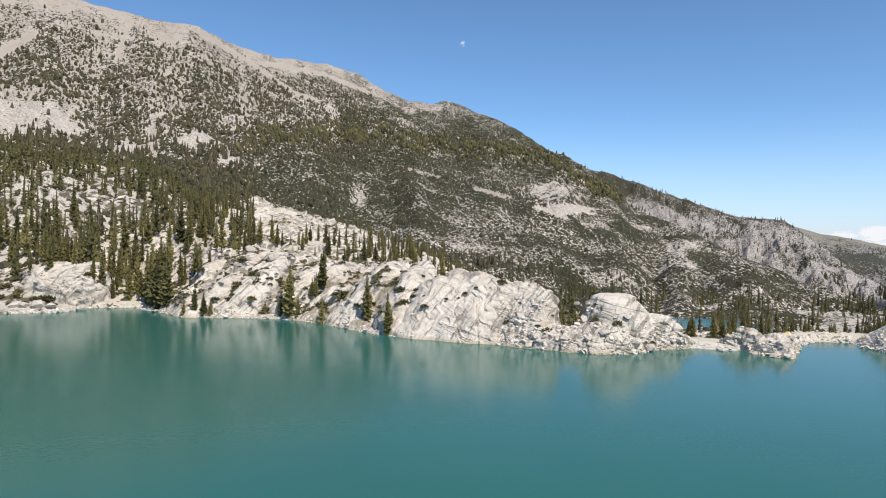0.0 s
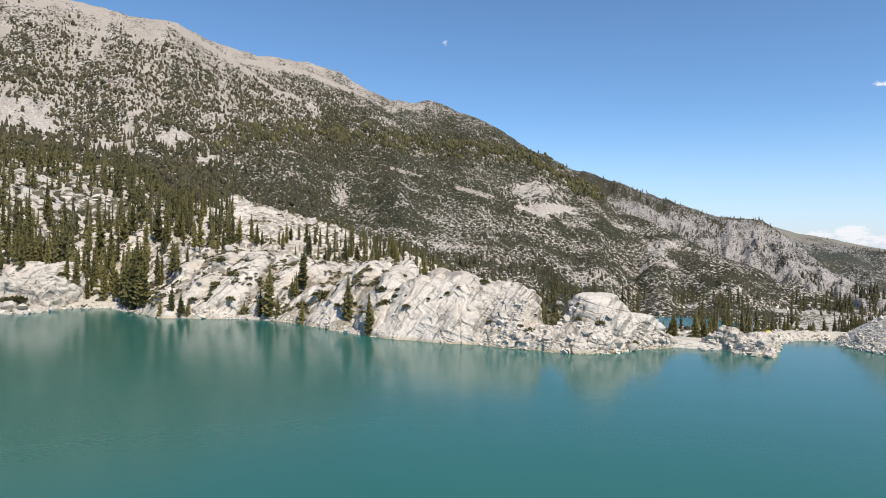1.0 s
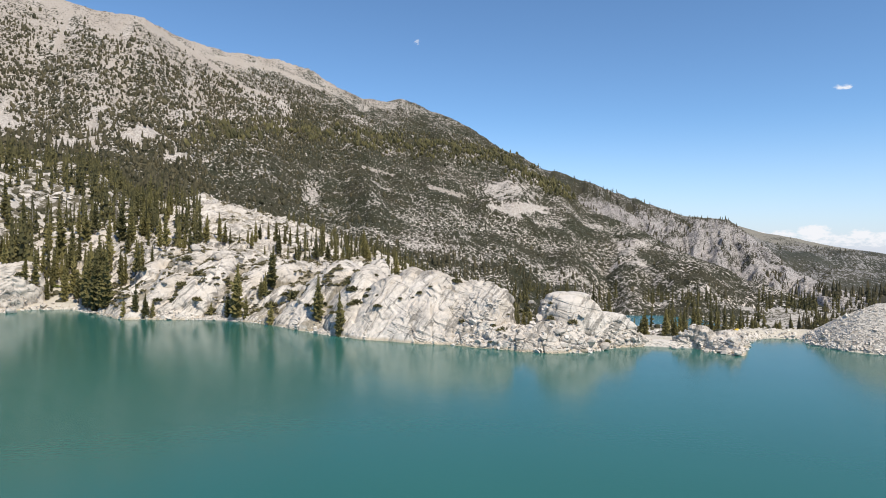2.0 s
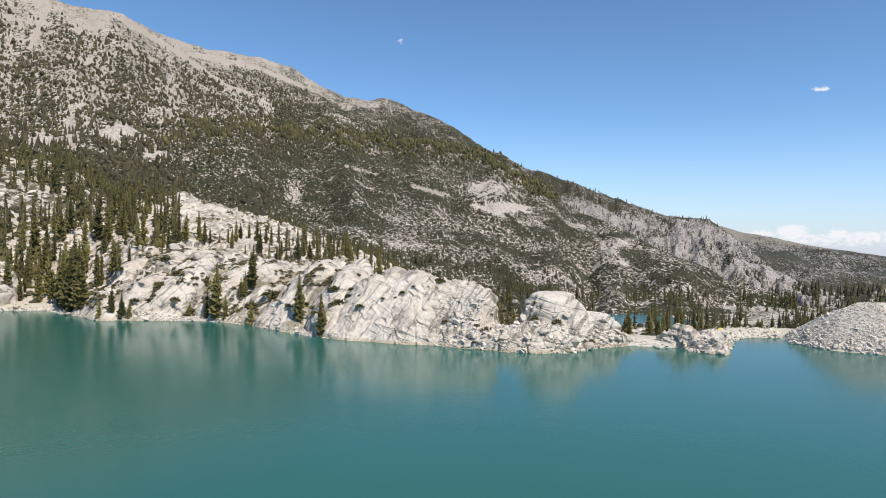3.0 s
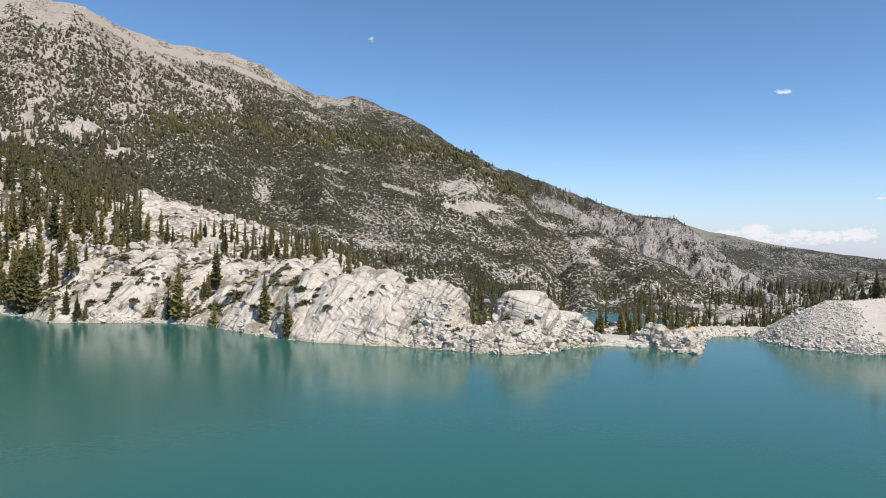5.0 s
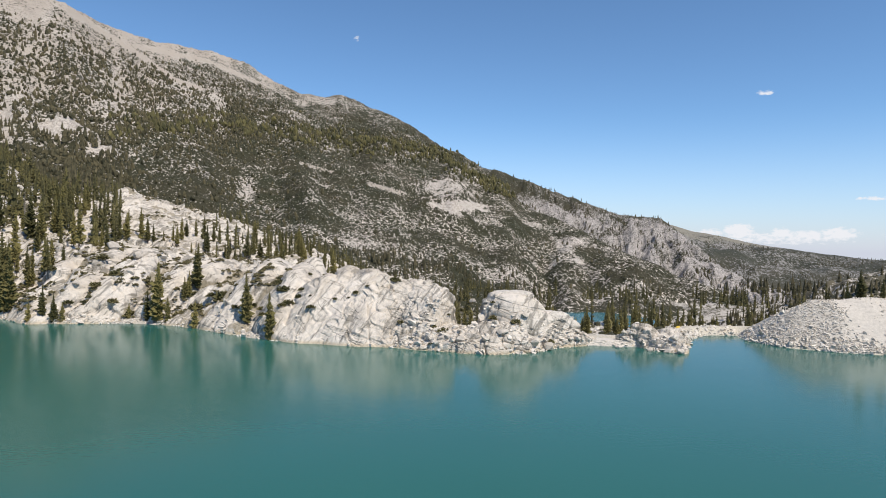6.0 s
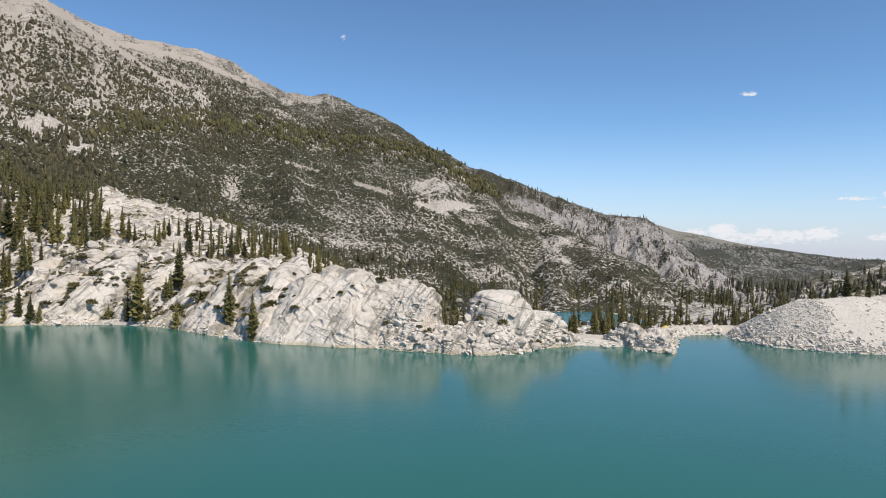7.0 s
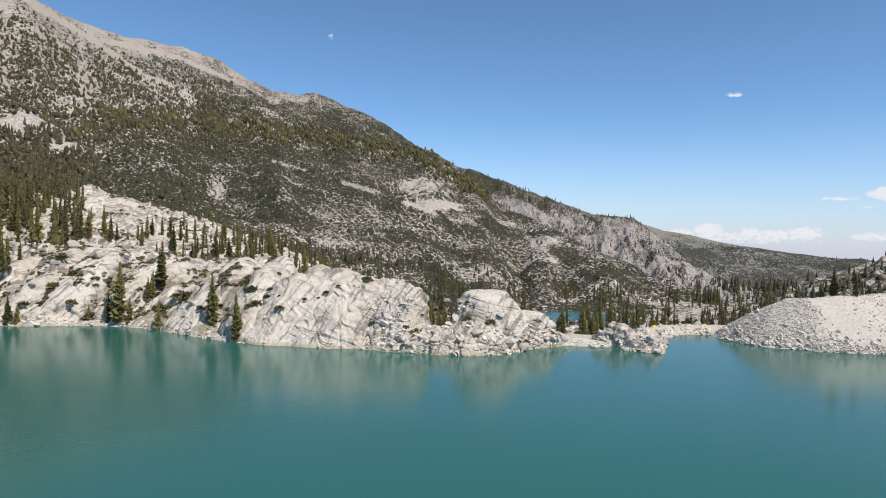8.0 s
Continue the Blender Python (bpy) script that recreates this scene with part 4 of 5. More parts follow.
def dam_wall(ax, ay, bx, by, width, height):
    """A low flat-topped dam of rough stone: battered faces, worn edges, its courses as real steps."""
    length = math.hypot(bx - ax, by - ay)
    ux, uy = (bx - ax) / length, (by - ay) / length
    section = [(-0.55, -0.6), (-0.42, 0.0)]
    for k in range(4):
        lift = height * (k + 1) / 4
        section += [(-0.40 + 0.05 * k, lift - 0.06), (-0.36 + 0.05 * k, lift)]
    section += [(-0.1, height + 0.05), (0.15, height + 0.07), (0.4, height), (0.55, -0.6)]
    cols = int(length / 0.35)
    v = []
    for i in range(cols + 1):
        t = i / cols * length
        for k, (o, z) in enumerate(section):
            o2 = o * width + 0.16 * float(vnoise_flat(np.array([t * 1.3]), np.array([k * 3.7]), 131)[0])
            v.append((ax + ux * t - uy * o2, ay + uy * t + ux * o2, z + 0.10 * float(vnoise_flat(np.array([t * 1.7]), np.array([k * 5.1]), 132)[0])))
    ob = mesh_object("dam_wall", v, grid_faces(cols + 1, len(section)), SCREE, False)
    return tagged(ob, "low flat-topped dam of pale rough stone", "dam", kind="structure")


dam_wall(54.5, 140.4, 67.0, 137.2, 4.6, 1.15)


def land(x, y):
    return np.maximum(np.maximum(ground_height(x, y), outcrop_height(x, y)), moraine_height(x, y))


def top_of(x, y):
    """Height of the bare surface under a thing, with the rock's own relief."""
    ax, ay = np.array([x]), np.array([y])
    z = max(float(ground_height(ax, ay)[0]), float(moraine_height(ax, ay)[0]))
    hit = ROCK_SURFACE.ray_cast(Vector((x, y, 90)), Vector((0, 0, -1)))[0]
    return z if hit is None else max(z, hit.z)


# ---- stones ----
def hull(seed, points=14, flat=(1, 0.8, 0.6)):
    """An angular stone about two units across: triangles as arrays."""
    rng = random.Random(seed)
    bm = bmesh.new()
    for _ in range(points):
        d = Vector((rng.gauss(0, 1), rng.gauss(0, 1), rng.gauss(0, 1))).normalized() * rng.uniform(0.8, 1.0)
        bm.verts.new((d.x * flat[0], d.y * flat[1], d.z * flat[2]))
    out = bmesh.ops.convex_hull(bm, input=bm.verts)
    bmesh.ops.delete(bm, geom=[g for g in out["geom_interior"] if isinstance(g, bmesh.types.BMVert)], context="VERTS")
    bmesh.ops.triangulate(bm, faces=bm.faces[:])
    bmesh.ops.recalc_face_normals(bm, faces=bm.faces[:])
    bm.verts.index_update()
    v = np.array([w.co[:] for w in bm.verts])
    f = np.array([[w.index for w in t.verts] for t in bm.faces])
    bm.free()
    return v, f


def scatter(templates, pos, size, rng, tilt=0.0, stretch=None):
    """Many copies of some templates joined into one set of triangles."""
    vs, fs, base = [], [], 0
    pick = rng.integers(0, len(templates), len(pos))
    turn = rng.uniform(0, 2 * np.pi, len(pos))
    for k, (tv, tf) in enumerate(templates):
        i = np.nonzero(pick == k)[0]
        if not len(i):
            continue
        s = size[i][:, None, None] if size.ndim == 1 else size[i][:, None, :]
        v = tv[None] * s
        c, sn = np.cos(turn[i])[:, None], np.sin(turn[i])[:, None]
        v = np.stack([v[..., 0] * c - v[..., 1] * sn, v[..., 0] * sn + v[..., 1] * c, v[..., 2]], -1)
        if tilt:
            ax = rng.normal(0, tilt, len(i))[:, None]
            v = np.stack([v[..., 0], v[..., 1] * np.cos(ax) - v[..., 2] * np.sin(ax), v[..., 1] * np.sin(ax) + v[..., 2] * np.cos(ax)], -1)
        v = v + pos[i][:, None, :]
        n = len(tv)
        vs.append(v.reshape(-1, 3))
        fs.append((tf[None] + (np.arange(len(i)) * n)[:, None, None] + base).reshape(-1, 3))
        base += len(i) * n
    return np.concatenate(vs), np.concatenate(fs)


SMALL_STONES = [hull(300 + s, 8, (1, random.Random(s).uniform(0.6, 0.9), random.Random(s + 50).uniform(0.5, 0.75))) for s in range(10)]
STONES = [hull(s, 11, (1, random.Random(s).uniform(0.6, 0.9), random.Random(s + 50).uniform(0.45, 0.7))) for s in range(10)]
BOULDERS = [hull(100 + s, 22, (1, random.Random(s).uniform(0.7, 0.95), random.Random(s + 50).uniform(0.6, 0.85))) for s in range(8)]
rng = np.random.default_rng(3)


def data_from(name, vf, mat):
    ob = mesh_object(name, vf[0], vf[1], mat, False)
    me = ob.data
    bpy.data.objects.remove(ob)
    return me


STONE_DATA = [data_from("stone", t, BOULDER) for t in STONES]
BOULDER_DATA = [data_from("boulder", t, BOULDER) for t in BOULDERS]

# loose stones of the bank: thick on its west end, thin on the gravel
n = 42000
sx, sy = rng.uniform(90, 150, n), rng.uniform(119, 152, n)
sz = moraine_height(sx, sy)
coarse = smooth(113, 108.5, sx + 0.25 * (132 - sy) + 2.5 * vnoise(sx / 6, sy / 6, 0.0, 501)) + 0.22 * smooth(116, 122, sx + 2 * vnoise(sx / 5, sy / 5, 0.0, 502)) + 0.8 * smooth(2.0, 0.4, sz)
ok = (sz > 0.0) & (sy < 142.5 - 3 * smooth(103, 110, sx)) & (rng.uniform(0, 1, n) < 0.014 + 0.97 * np.clip(coarse, 0, 1))
sx, sy, sz = sx[ok], sy[ok], sz[ok]
size = np.exp(rng.normal(-1.46, 0.40, len(sx))) * (0.75 + 0.5 * smooth(6, 0, sz))
order = np.lexsort((sy,))
front = order[:280]
for i in front:
    s = new("stone", STONE_DATA[i % len(STONE_DATA)])
    s.parent = moraine
    s.matrix_basis = pose(sx[i], sy[i], sz[i] + size[i] * 0.2, rng.uniform(-25, 25), rng.uniform(-25, 25), rng.uniform(0, 360)) @ Matrix.Scale(size[i], 4)
rest = order[280:]
v, f = scatter(SMALL_STONES, np.stack([sx, sy, sz + size * 0.2], -1)[rest], size[rest], rng, 0.35)
tagged(mesh_object("loose_stones", v, f, STONE, False, moraine), "angular pale scree stones", kind="stuff")

# talus at the foot of the domes: x, y, half widths of each heap, how many
tx, ty, tsize = [], [], []
for cx, cy, rx, ry, count in ((22.5, 138.5, 5.5, 3.2, 90), (30, 138.5, 5, 4, 60), (40, 132.8, 9, 2.4, 90), (50, 137.6, 6, 2.4, 60), (17, 137.4, 3, 1.2, 30), (62, 137.4, 5, 0.8, 50), (69, 130.5, 3, 3, 60)):
    tx.append(rng.normal(cx, rx * 0.5, count))
    ty.append(rng.normal(cy, ry * 0.5, count))
    tsize.append(np.exp(rng.normal(-0.85, 0.42, count)))
tx, ty, tsize = np.concatenate(tx), np.concatenate(ty), np.concatenate(tsize)
ok = shore_distance(tx, ty) > -0.6
tx, ty, tsize = tx[ok], ty[ok], tsize[ok]
tz = np.array([max(top_of(x, y), -0.1) for x, y in zip(tx, ty)])
v, f = scatter(STONES, np.column_stack([tx, ty, tz + 0.18 * tsize]), tsize, rng, 0.4)
tagged(mesh_object("talus_blocks", v, f, STONE, False), "heaps of pale broken granite blocks below the domes", "stones", kind="stuff")

# blocks and slabs lying on the western rise and the valley floor
wn = 5200
wa, wr = rng.uniform(-40, 42, wn), np.sqrt(rng.uniform(190 ** 2, 400 ** 2, wn))
wx_, wy_ = place(wa, wr)
ok = ((wa < -15) | (wa > 17)) & (shore_distance(wx_, wy_) > 3) & (vnoise(wx_ / 22, wy_ / 22, 0.0, 511) > -0.05) & (outcrop_height(wx_, wy_) < ground_height(wx_, wy_))
wx_, wy_ = wx_[ok], wy_[ok]
bulk = np.exp(rng.normal(0.05, 0.45, len(wx_)))
v, f = scatter(SMALL_STONES, np.column_stack([wx_, wy_, np.maximum(ground_height(wx_, wy_), np.where(wx_ > 90, rocky_hill_height(wx_, wy_), -99)) + 0.05 * bulk]), np.column_stack([bulk * 1.3, bulk, bulk * 0.55]), rng, 0.3)
tagged(mesh_object("rock_litter", v, f, STONE, False), "pale granite blocks strewn among the pines", "stones", kind="stuff")

# rubble along the waterline
pts, sizes = [], []
for (ax, ay), (bx, by) in zip(SHORE, SHORE[1:]):
    length = math.hypot(bx - ax, by - ay)
    west = ax < -9
    dense = 9.0 if west else (4.0 if ax > 16 else 1.2)
    if ax > 50:
        dense = 2.0
    if ax > 76:
        dense = 14.0
    for _ in range(int(length * dense)):
        t, o = rng.uniform(), abs(rng.normal(0, 1.3 if west else (2.4 if ax > 76 else 0.9))) - 0.25
        nx, ny = -(by - ay) / length, (bx - ax) / length
        pts.append((ax + t * (bx - ax) + nx * o, ay + t * (by - ay) + ny * o))
        sizes.append(math.exp(rng.normal(-1.05, 0.45)))
pts, sizes = np.array(pts), np.array(sizes)
pz = np.maximum(land(pts[:, 0], pts[:, 1]), -0.25)
v, f = scatter(SMALL_STONES, np.column_stack([pts, pz + sizes * 0.15]), sizes, rng, 0.3)
tagged(mesh_object("shore_rubble", v, f, STONE, False), "strip of pale broken stones along the waterline", "stones", kind="stuff")


# ---- vegetation ----
def tuft_arrays(base, tip, width, droop, rng):
    """One needle-covered bough: a pointed, folded spray with a thick middle."""
    base, tip = np.array(base), np.array(tip)
    d = tip - base
    side = np.cross(d, (0, 0, 1.0))
    side = side / (np.linalg.norm(side) + 1e-6) * width
    m = base + d * rng.uniform(0.5, 0.7)
    up = np.array((0, 0, width * 0.9))
    v = [base, m + side - up * droop, m + up, m - side - up * droop, tip]
    return v, [(0, 1, 2), (0, 2, 3), (1, 4, 2), (2, 4, 3), (0, 3, 1), (1, 3, 4)]


def crown_arrays(seed, height=10.0, radius=1.4, start=0.12, levels=26, taper=0.9, gaps=0.12, count=8):
    rg = np.random.default_rng(seed)
    vs, fs = [], []

    def add(v, f):
        b = len(vs)
        vs.extend(v)
        fs.extend([tuple(i + b for i in t) for t in f])

    lean = rg.uniform(0, 6.28)
    for i in range(levels):
        u = max(0.0, (i + rg.uniform(-0.4, 0.4)) / levels)
        z = height * (start + (1 - start) * u)
        rad = radius * max(0.0, 1 - u) ** taper * rg.uniform(0.6, 1.2) * (0.55 + 0.45 * min(1, u * 5)) + 0.10
        spin = rg.uniform(0, 6.28)
        for k in range(count if u < 0.75 else max(3, count - 3)):
            if rg.uniform() < gaps:
                continue
            a = spin + k * 6.283 / count + rg.normal(0, 0.35)
            r = rad * rg.uniform(0.5, 1.25) * (1 + 0.18 * math.cos(a - lean))
            lift = rg.uniform(-0.30, 0.30) * r
            add(*tuft_arrays((0.1 * r * math.cos(a), 0.1 * r * math.sin(a), z - 0.1), (r * math.cos(a), r * math.sin(a), z + lift), r * rg.uniform(0.15, 0.26) + 0.07, 0.9, rg))
    for i in range(5):
        u = i / 5
        z0, z1 = height * (start + (1 - start) * u), height * (start + (1 - start) * min(1, u + 0.34))
        r = radius * 0.42 * (1 - u) ** taper + 0.06
        ring = [(r * rg.uniform(0.5, 1.4) * math.cos(a), r * rg.uniform(0.5, 1.4) * math.sin(a), z0 + rg.uniform(-0.2, 0.3)) for a in np.linspace(0, 6.283, 8)[:-1]]
        add(ring + [(0, 0, z1)], [(k, (k + 1) % 7, 7) for k in range(7)])
    add([(0.10, 0, height * 0.88), (-0.05, 0.09, height * 0.88), (-0.05, -0.09, height * 0.88), (0, 0, height * 1.01)], [(0, 1, 3), (1, 2, 3), (2, 0, 3)])
    return np.array(vs, float), np.array(fs)


def trunk_arrays(height=10.0, r=0.16, bend=0.0):
    rows, cols = 7, 8
    v, f = [], []
    for i in range(rows):
        u = i / (rows - 1)
        rad = r * (1 - 0.88 * u) * (1.35 if i == 0 else 1)
        for k in range(cols):
            a = k * 2 * math.pi / cols
            v.append((rad * math.cos(a) + bend * math.sin(u * 3), rad * math.sin(a), u * height - (0.5 if i == 0 else 0)))
    for i in range(rows - 1):
        for k in range(cols):
            f.append((i * cols + k, i * cols + (k + 1) % cols, (i + 1) * cols + (k + 1) % cols, (i + 1) * cols + k))
    return np.array(v), np.array(f)


def pine(seed, radius, start, taper, levels=26, gaps=0.12, label="", height=10.0):
    """A pine about ten metres tall, as an Empty at its foot with trunk and crown."""
    tree = new("pine_tree")
    v, f = trunk_arrays(height * 0.97, 0.17, 0.04)
    mesh_object("trunk", v, f, BARK, True, tree)
    v, f = crown_arrays(seed, height, radius, start, levels, taper, gaps)
    mesh_object("crown", v, f, NEEDLES, False, tree)
    return tagged(tree, label, "tree", "pines by the lake")


PINES = [pine(1, 1.65, 0.03, 0.95, 42, 0.08, "full conical dark green pine with low boughs"),
         pine(2, 1.30, 0.05, 0.88, 44, 0.14, "narrow dark green pine on granite"),
         pine(3, 1.05, 0.08, 0.75, 44, 0.24, "slender columnar pine with ragged boughs"),
         pine(4, 1.15, 0.18, 0.65, 38, 0.36, "open-crowned pine with bare lower trunk"),
         pine(5, 1.85, 0.02, 0.80, 28, 0.08, "broad young pine branching to the ground"),
         pine(6, 0.95, 0.04, 0.80, 44, 0.18, "slim straight dark pine")]
dead = new("dead_pine")
v, f = trunk_arrays(9.6, 0.15, 0.08)
mesh_object("trunk", v, f, GREYWOOD, True, dead)
for k in range(16):
    z, a = 2.2 + k * 0.42, k * 2.4
    reach = 1.15 * (1 - k / 22)
    v, f = trunk_arrays(reach, 0.035, 0.02)
    limb = mesh_object("limb", v, f, GREYWOOD, True, dead)
    limb.matrix_basis = pose(0, 0, z, 0, 75, math.degrees(a))
tagged(dead, "bare grey dead pine among living trees", "tree", "dead pines")
used_pines = set()


def plant(kind, x, y, h, spin, wide=1.0):
    z = top_of(x, y) - 0.2
    m = pose(x, y, z, 0, 0, spin) @ Matrix.Diagonal((h / 10 * wide, h / 10 * wide, h / 10, 1))
    if kind in used_pines:
        t = copy_thing(PINES[kind], Matrix())
    else:
        used_pines.add(kind)
        t = PINES[kind]
    t.matrix_basis = m
    return t


# single pines: x, y, height
SHORE_PINES = [(-40.1, 175.6, 14.8), (-43, 177.3, 8), (-37.7, 174.8, 6.4), (-29.7, 167.5, 6.5), (-11, 149.5, 10.6), (-17, 158.7, 11.8), (-66.9, 177.3, 7.8),
    (-64.3, 177, 7.1), (-62.4, 177.2, 4.9), (-69.7, 176.7, 4.9), (-47.9, 179.2, 4), (-35.2, 181, 6.3), (-34.1, 181.3, 7.1)]
COVE_PINES = [(-80.2, 187.7, 16.9), (-86, 192.4, 16.2), (-83.1, 189.9, 18.8), (-93.3, 201.8, 11.2), (-78.6, 187, 14.5), (-83.1, 190.9, 22.5), (-88.9, 196.5, 15.8),
    (-84.4, 195.3, 23.9), (-89.6, 201.5, 19.1), (-83.6, 196.7, 16.6)]
GROVE_PINES = [(-64, 211.6, 9.2), (-70.5, 237.7, 8.6), (-68, 235.5, 10.4), (-66.5, 238, 9.4), (-63.3, 242.2, 11.2), (-61.6, 244, 9.1), (-60, 244.5, 6.5),
    (-55.1, 251.5, 6.2), (-52.9, 254.4, 8.8), (-51.8, 257.1, 6.6), (-50.4, 265.5, 7.2), (-44.4, 251.1, 9.2), (-42, 255.2, 7.6), (-39.7, 254.2, 8), (-46.4, 239.7, 3.8),
    (-42.1, 244.5, 9.6), (-34.5, 244.8, 6.4), (-28.8, 246.2, 10), (-32.5, 183.5, 12.3), (-33.5, 185.3, 9.4), (-75.3, 236.2, 4.3), (-73, 233.9, 6.4), (-58.1, 250.4, 4.4),
    (-51.6, 242.5, 7.5), (-35.8, 242.9, 5.3), (-30.2, 238.6, 4.1)]
WEST_PINES = [(-136.4, 204.6, 19.2), (-135.1, 209.6, 20.6), (-134.1, 213.8, 17.5), (-134.6, 220.7, 18), (-120.4, 208.2, 12.5), (-119.9, 213.8, 11.7),
    (-104.7, 199.7, 11.7), (-105.9, 197.1, 11.6), (-115, 208.4, 14.4), (-113.1, 216.9, 17), (-109.7, 223.5, 17.3), (-104.2, 220.3, 16.9), (-89.5, 198.1, 13.2),
    (-93.2, 204.5, 15.6), (-93.4, 222.4, 16.7), (-94.7, 235.1, 17.6), (-88.8, 228.1, 16.9), (-105.7, 211.9, 16.4), (-147.9, 219.2, 18.4), (-144.5, 211, 17.8),
    (-103, 203.2, 8.9), (-145.1, 220.3, 18.3), (-147.9, 232.2, 19.2), (-135.6, 227.1, 18.4), (-143, 250.1, 20), (-134.4, 246.7, 19.5), (-127.8, 250.7, 17.1),
    (-111, 247.8, 16.5), (-98.1, 256.8, 14.3)]

for i, (x, y, h) in enumerate(SHORE_PINES):
    plant((0, 1, 4, 4, 1, 1, 1, 0, 4, 4, 4, 1, 1)[i % 13], x, y, h, i * 67, 1.1)
for i, (x, y, h) in enumerate(COVE_PINES):
    plant((1, 2, 5, 3, 2)[i % 5], x, y, min(h, 18) * (0.8 + 0.04 * (i * 7 % 10)), i * 71, 1.1)
for i, (x, y, h) in enumerate(GROVE_PINES):
    plant((2, 5, 2, 1, 5, 3)[i % 6], x, y, h, i * 53, 1.25)
for i, (x, y, h) in enumerate(WEST_PINES):
    plant((1, 2, 5, 3, 2)[i % 5], x, y, min(h, 17) * (0.66 + 0.05 * (i * 7 % 9)), i * 59, 1.05)


# belts of single pines: bearings, distances, how many, heights
def belt(count, az0, az1, r0, r1, h0, h1, seed, kinds=(1, 2, 3, 5), stout=1.0):
    rg = np.random.default_rng(seed)
    made = 0
    while made < count:
        az, r = rg.uniform(az0, az1), math.sqrt(rg.uniform(r0 * r0, r1 * r1))
        x, y = place(az, r)
        if vnoise_flat(np.array([x / 18]), np.array([y / 18]), seed)[0] < -0.15 or float(shore_distance(np.array([x]), np.array([y]))[0]) < 6:
            continue
        if abs(az - 20.45) < 0.22 and r > 170:
            continue
        plant(kinds[rg.integers(len(kinds))], x, y, rg.uniform(h0, h1), rg.uniform(0, 360), stout * rg.uniform(0.75, 1.15))
        made += 1


belt(12, 16, 19.6, 174, 198, 6.5, 9.5, 19)
belt(62, 17.5, 28, 178, 225, 4.5, 9.5, 11, (0, 1, 2, 3), 1.25)
belt(64, 28, 43, 176, 230, 4, 7.5, 12, (0, 1, 2, 4), 1.3)
belt(5, 9, 12, 172, 190, 4, 6.5, 13, (0, 4))
belt(20, -7, 1, 245, 300, 7, 11, 14, (0, 1, 3, 5), 1.2)
belt(40, 1, 15, 205, 250, 4.5, 8, 15, (0, 1, 2, 4), 1.25)
belt(82, -37, -20.5, 203, 262, 5.5, 14, 18)
belt(14, -22.5, -18, 215, 300, 10, 15, 17)


DEAD_SPOTS = [(-118, 232, 12), (-131, 246, 13), (-104, 252, 11), (-150, 262, 13), (-38, 243, 6), (-36.5, 214, 5), (96, 205, 9), (118, 226, 10), (88, 196, 8), (-142, 228, 12), (-125, 268, 12)]
for i, (x, y, h) in enumerate(DEAD_SPOTS):
    t = copy_thing(dead, Matrix()) if i else dead
    z = top_of(x, y) - 0.2
    t.matrix_basis = pose(x, y, z, 0, 0, i * 61) @ Matrix.Scale(h / 10, 4)


def wood_tree(seed, radius, taper):
    """A pine one unit tall for the nearer woods, with its boughs told apart."""
    v, f = crown_arrays(seed, 10.0, radius, 0.05, 10, taper, 0.1, 4)
    return v / 10.0, f


def far_tree(seed, sides=5, tiers=4, radius=0.17):
    """A pine one unit tall for the far woods."""
    rg = np.random.default_rng(seed)
    v, f = [], []
    for i in range(tiers):
        z0, z1 = 0.02 + 0.80 * i / tiers, min(1.0, 0.02 + 0.80 * i / tiers + 0.42)
        r = radius * (1 - i / tiers) ** 0.8 + 0.02
        b = len(v)
        for k in range(sides):
            a = (k + rg.uniform(-0.3, 0.3)) * 2 * math.pi / sides + i
            q = r * rg.uniform(0.6, 1.25)
            v.append((q * math.cos(a), q * math.sin(a), z0 + rg.uniform(-0.03, 0.05)))
        v.append((rg.uniform(-0.01, 0.01), rg.uniform(-0.01, 0.01), z1))
        f += [(b + k, b + (k + 1) % sides, b + sides) for k in range(sides)]
    return np.array(v), np.array(f)


def round_tree(seed, radius):
    """A stubby round-topped pine one unit tall, as it grows on the mountain."""
    rg = np.random.default_rng(seed)
    v = []
    for z, r in ((0.0, 0.7), (0.38, 1.0), (0.74, 0.62)):
        for k in range(4):
            a = (k + rg.uniform(-0.3, 0.3)) * math.pi / 2 + z * 2
            q = radius * r * rg.uniform(0.7, 1.25)
            v.append((q * math.cos(a), q * math.sin(a), z + rg.uniform(-0.05, 0.06)))
    v.append((rg.uniform(-0.04, 0.04), rg.uniform(-0.04, 0.04), 1.0))
    f = []
    for b in (0, 4):
        for k in range(4):
            j = (k + 1) % 4
            f += [(b + k, b + j, b + 4 + k), (b + j, b + 4 + j, b + 4 + k)]
    return np.array(v), np.array(f + [(8 + k, 8 + (k + 1) % 4, 12) for k in range(4)])


def bush(seed):
    """A low clump one unit wide."""
    rg = np.random.default_rng(seed)
    ring = [(0.5 * rg.uniform(0.7, 1.2) * math.cos(a), 0.5 * rg.uniform(0.7, 1.2) * math.sin(a), -0.05) for a in np.linspace(0, 6.283, 6)[:-1]]
    mid = [(0.36 * rg.uniform(0.7, 1.2) * math.cos(a + 0.6), 0.36 * rg.uniform(0.7, 1.2) * math.sin(a + 0.6), rg.uniform(0.22, 0.4)) for a in np.linspace(0, 6.283, 6)[:-1]]
    v = ring + mid + [(0, 0, rg.uniform(0.4, 0.55))]
    f = []
    for k in range(5):
        j = (k + 1) % 5
        f += [(k, j, 5 + k), (j, 5 + j, 5 + k), (5 + k, 5 + j, 10)]
    return np.array(v), np.array(f)


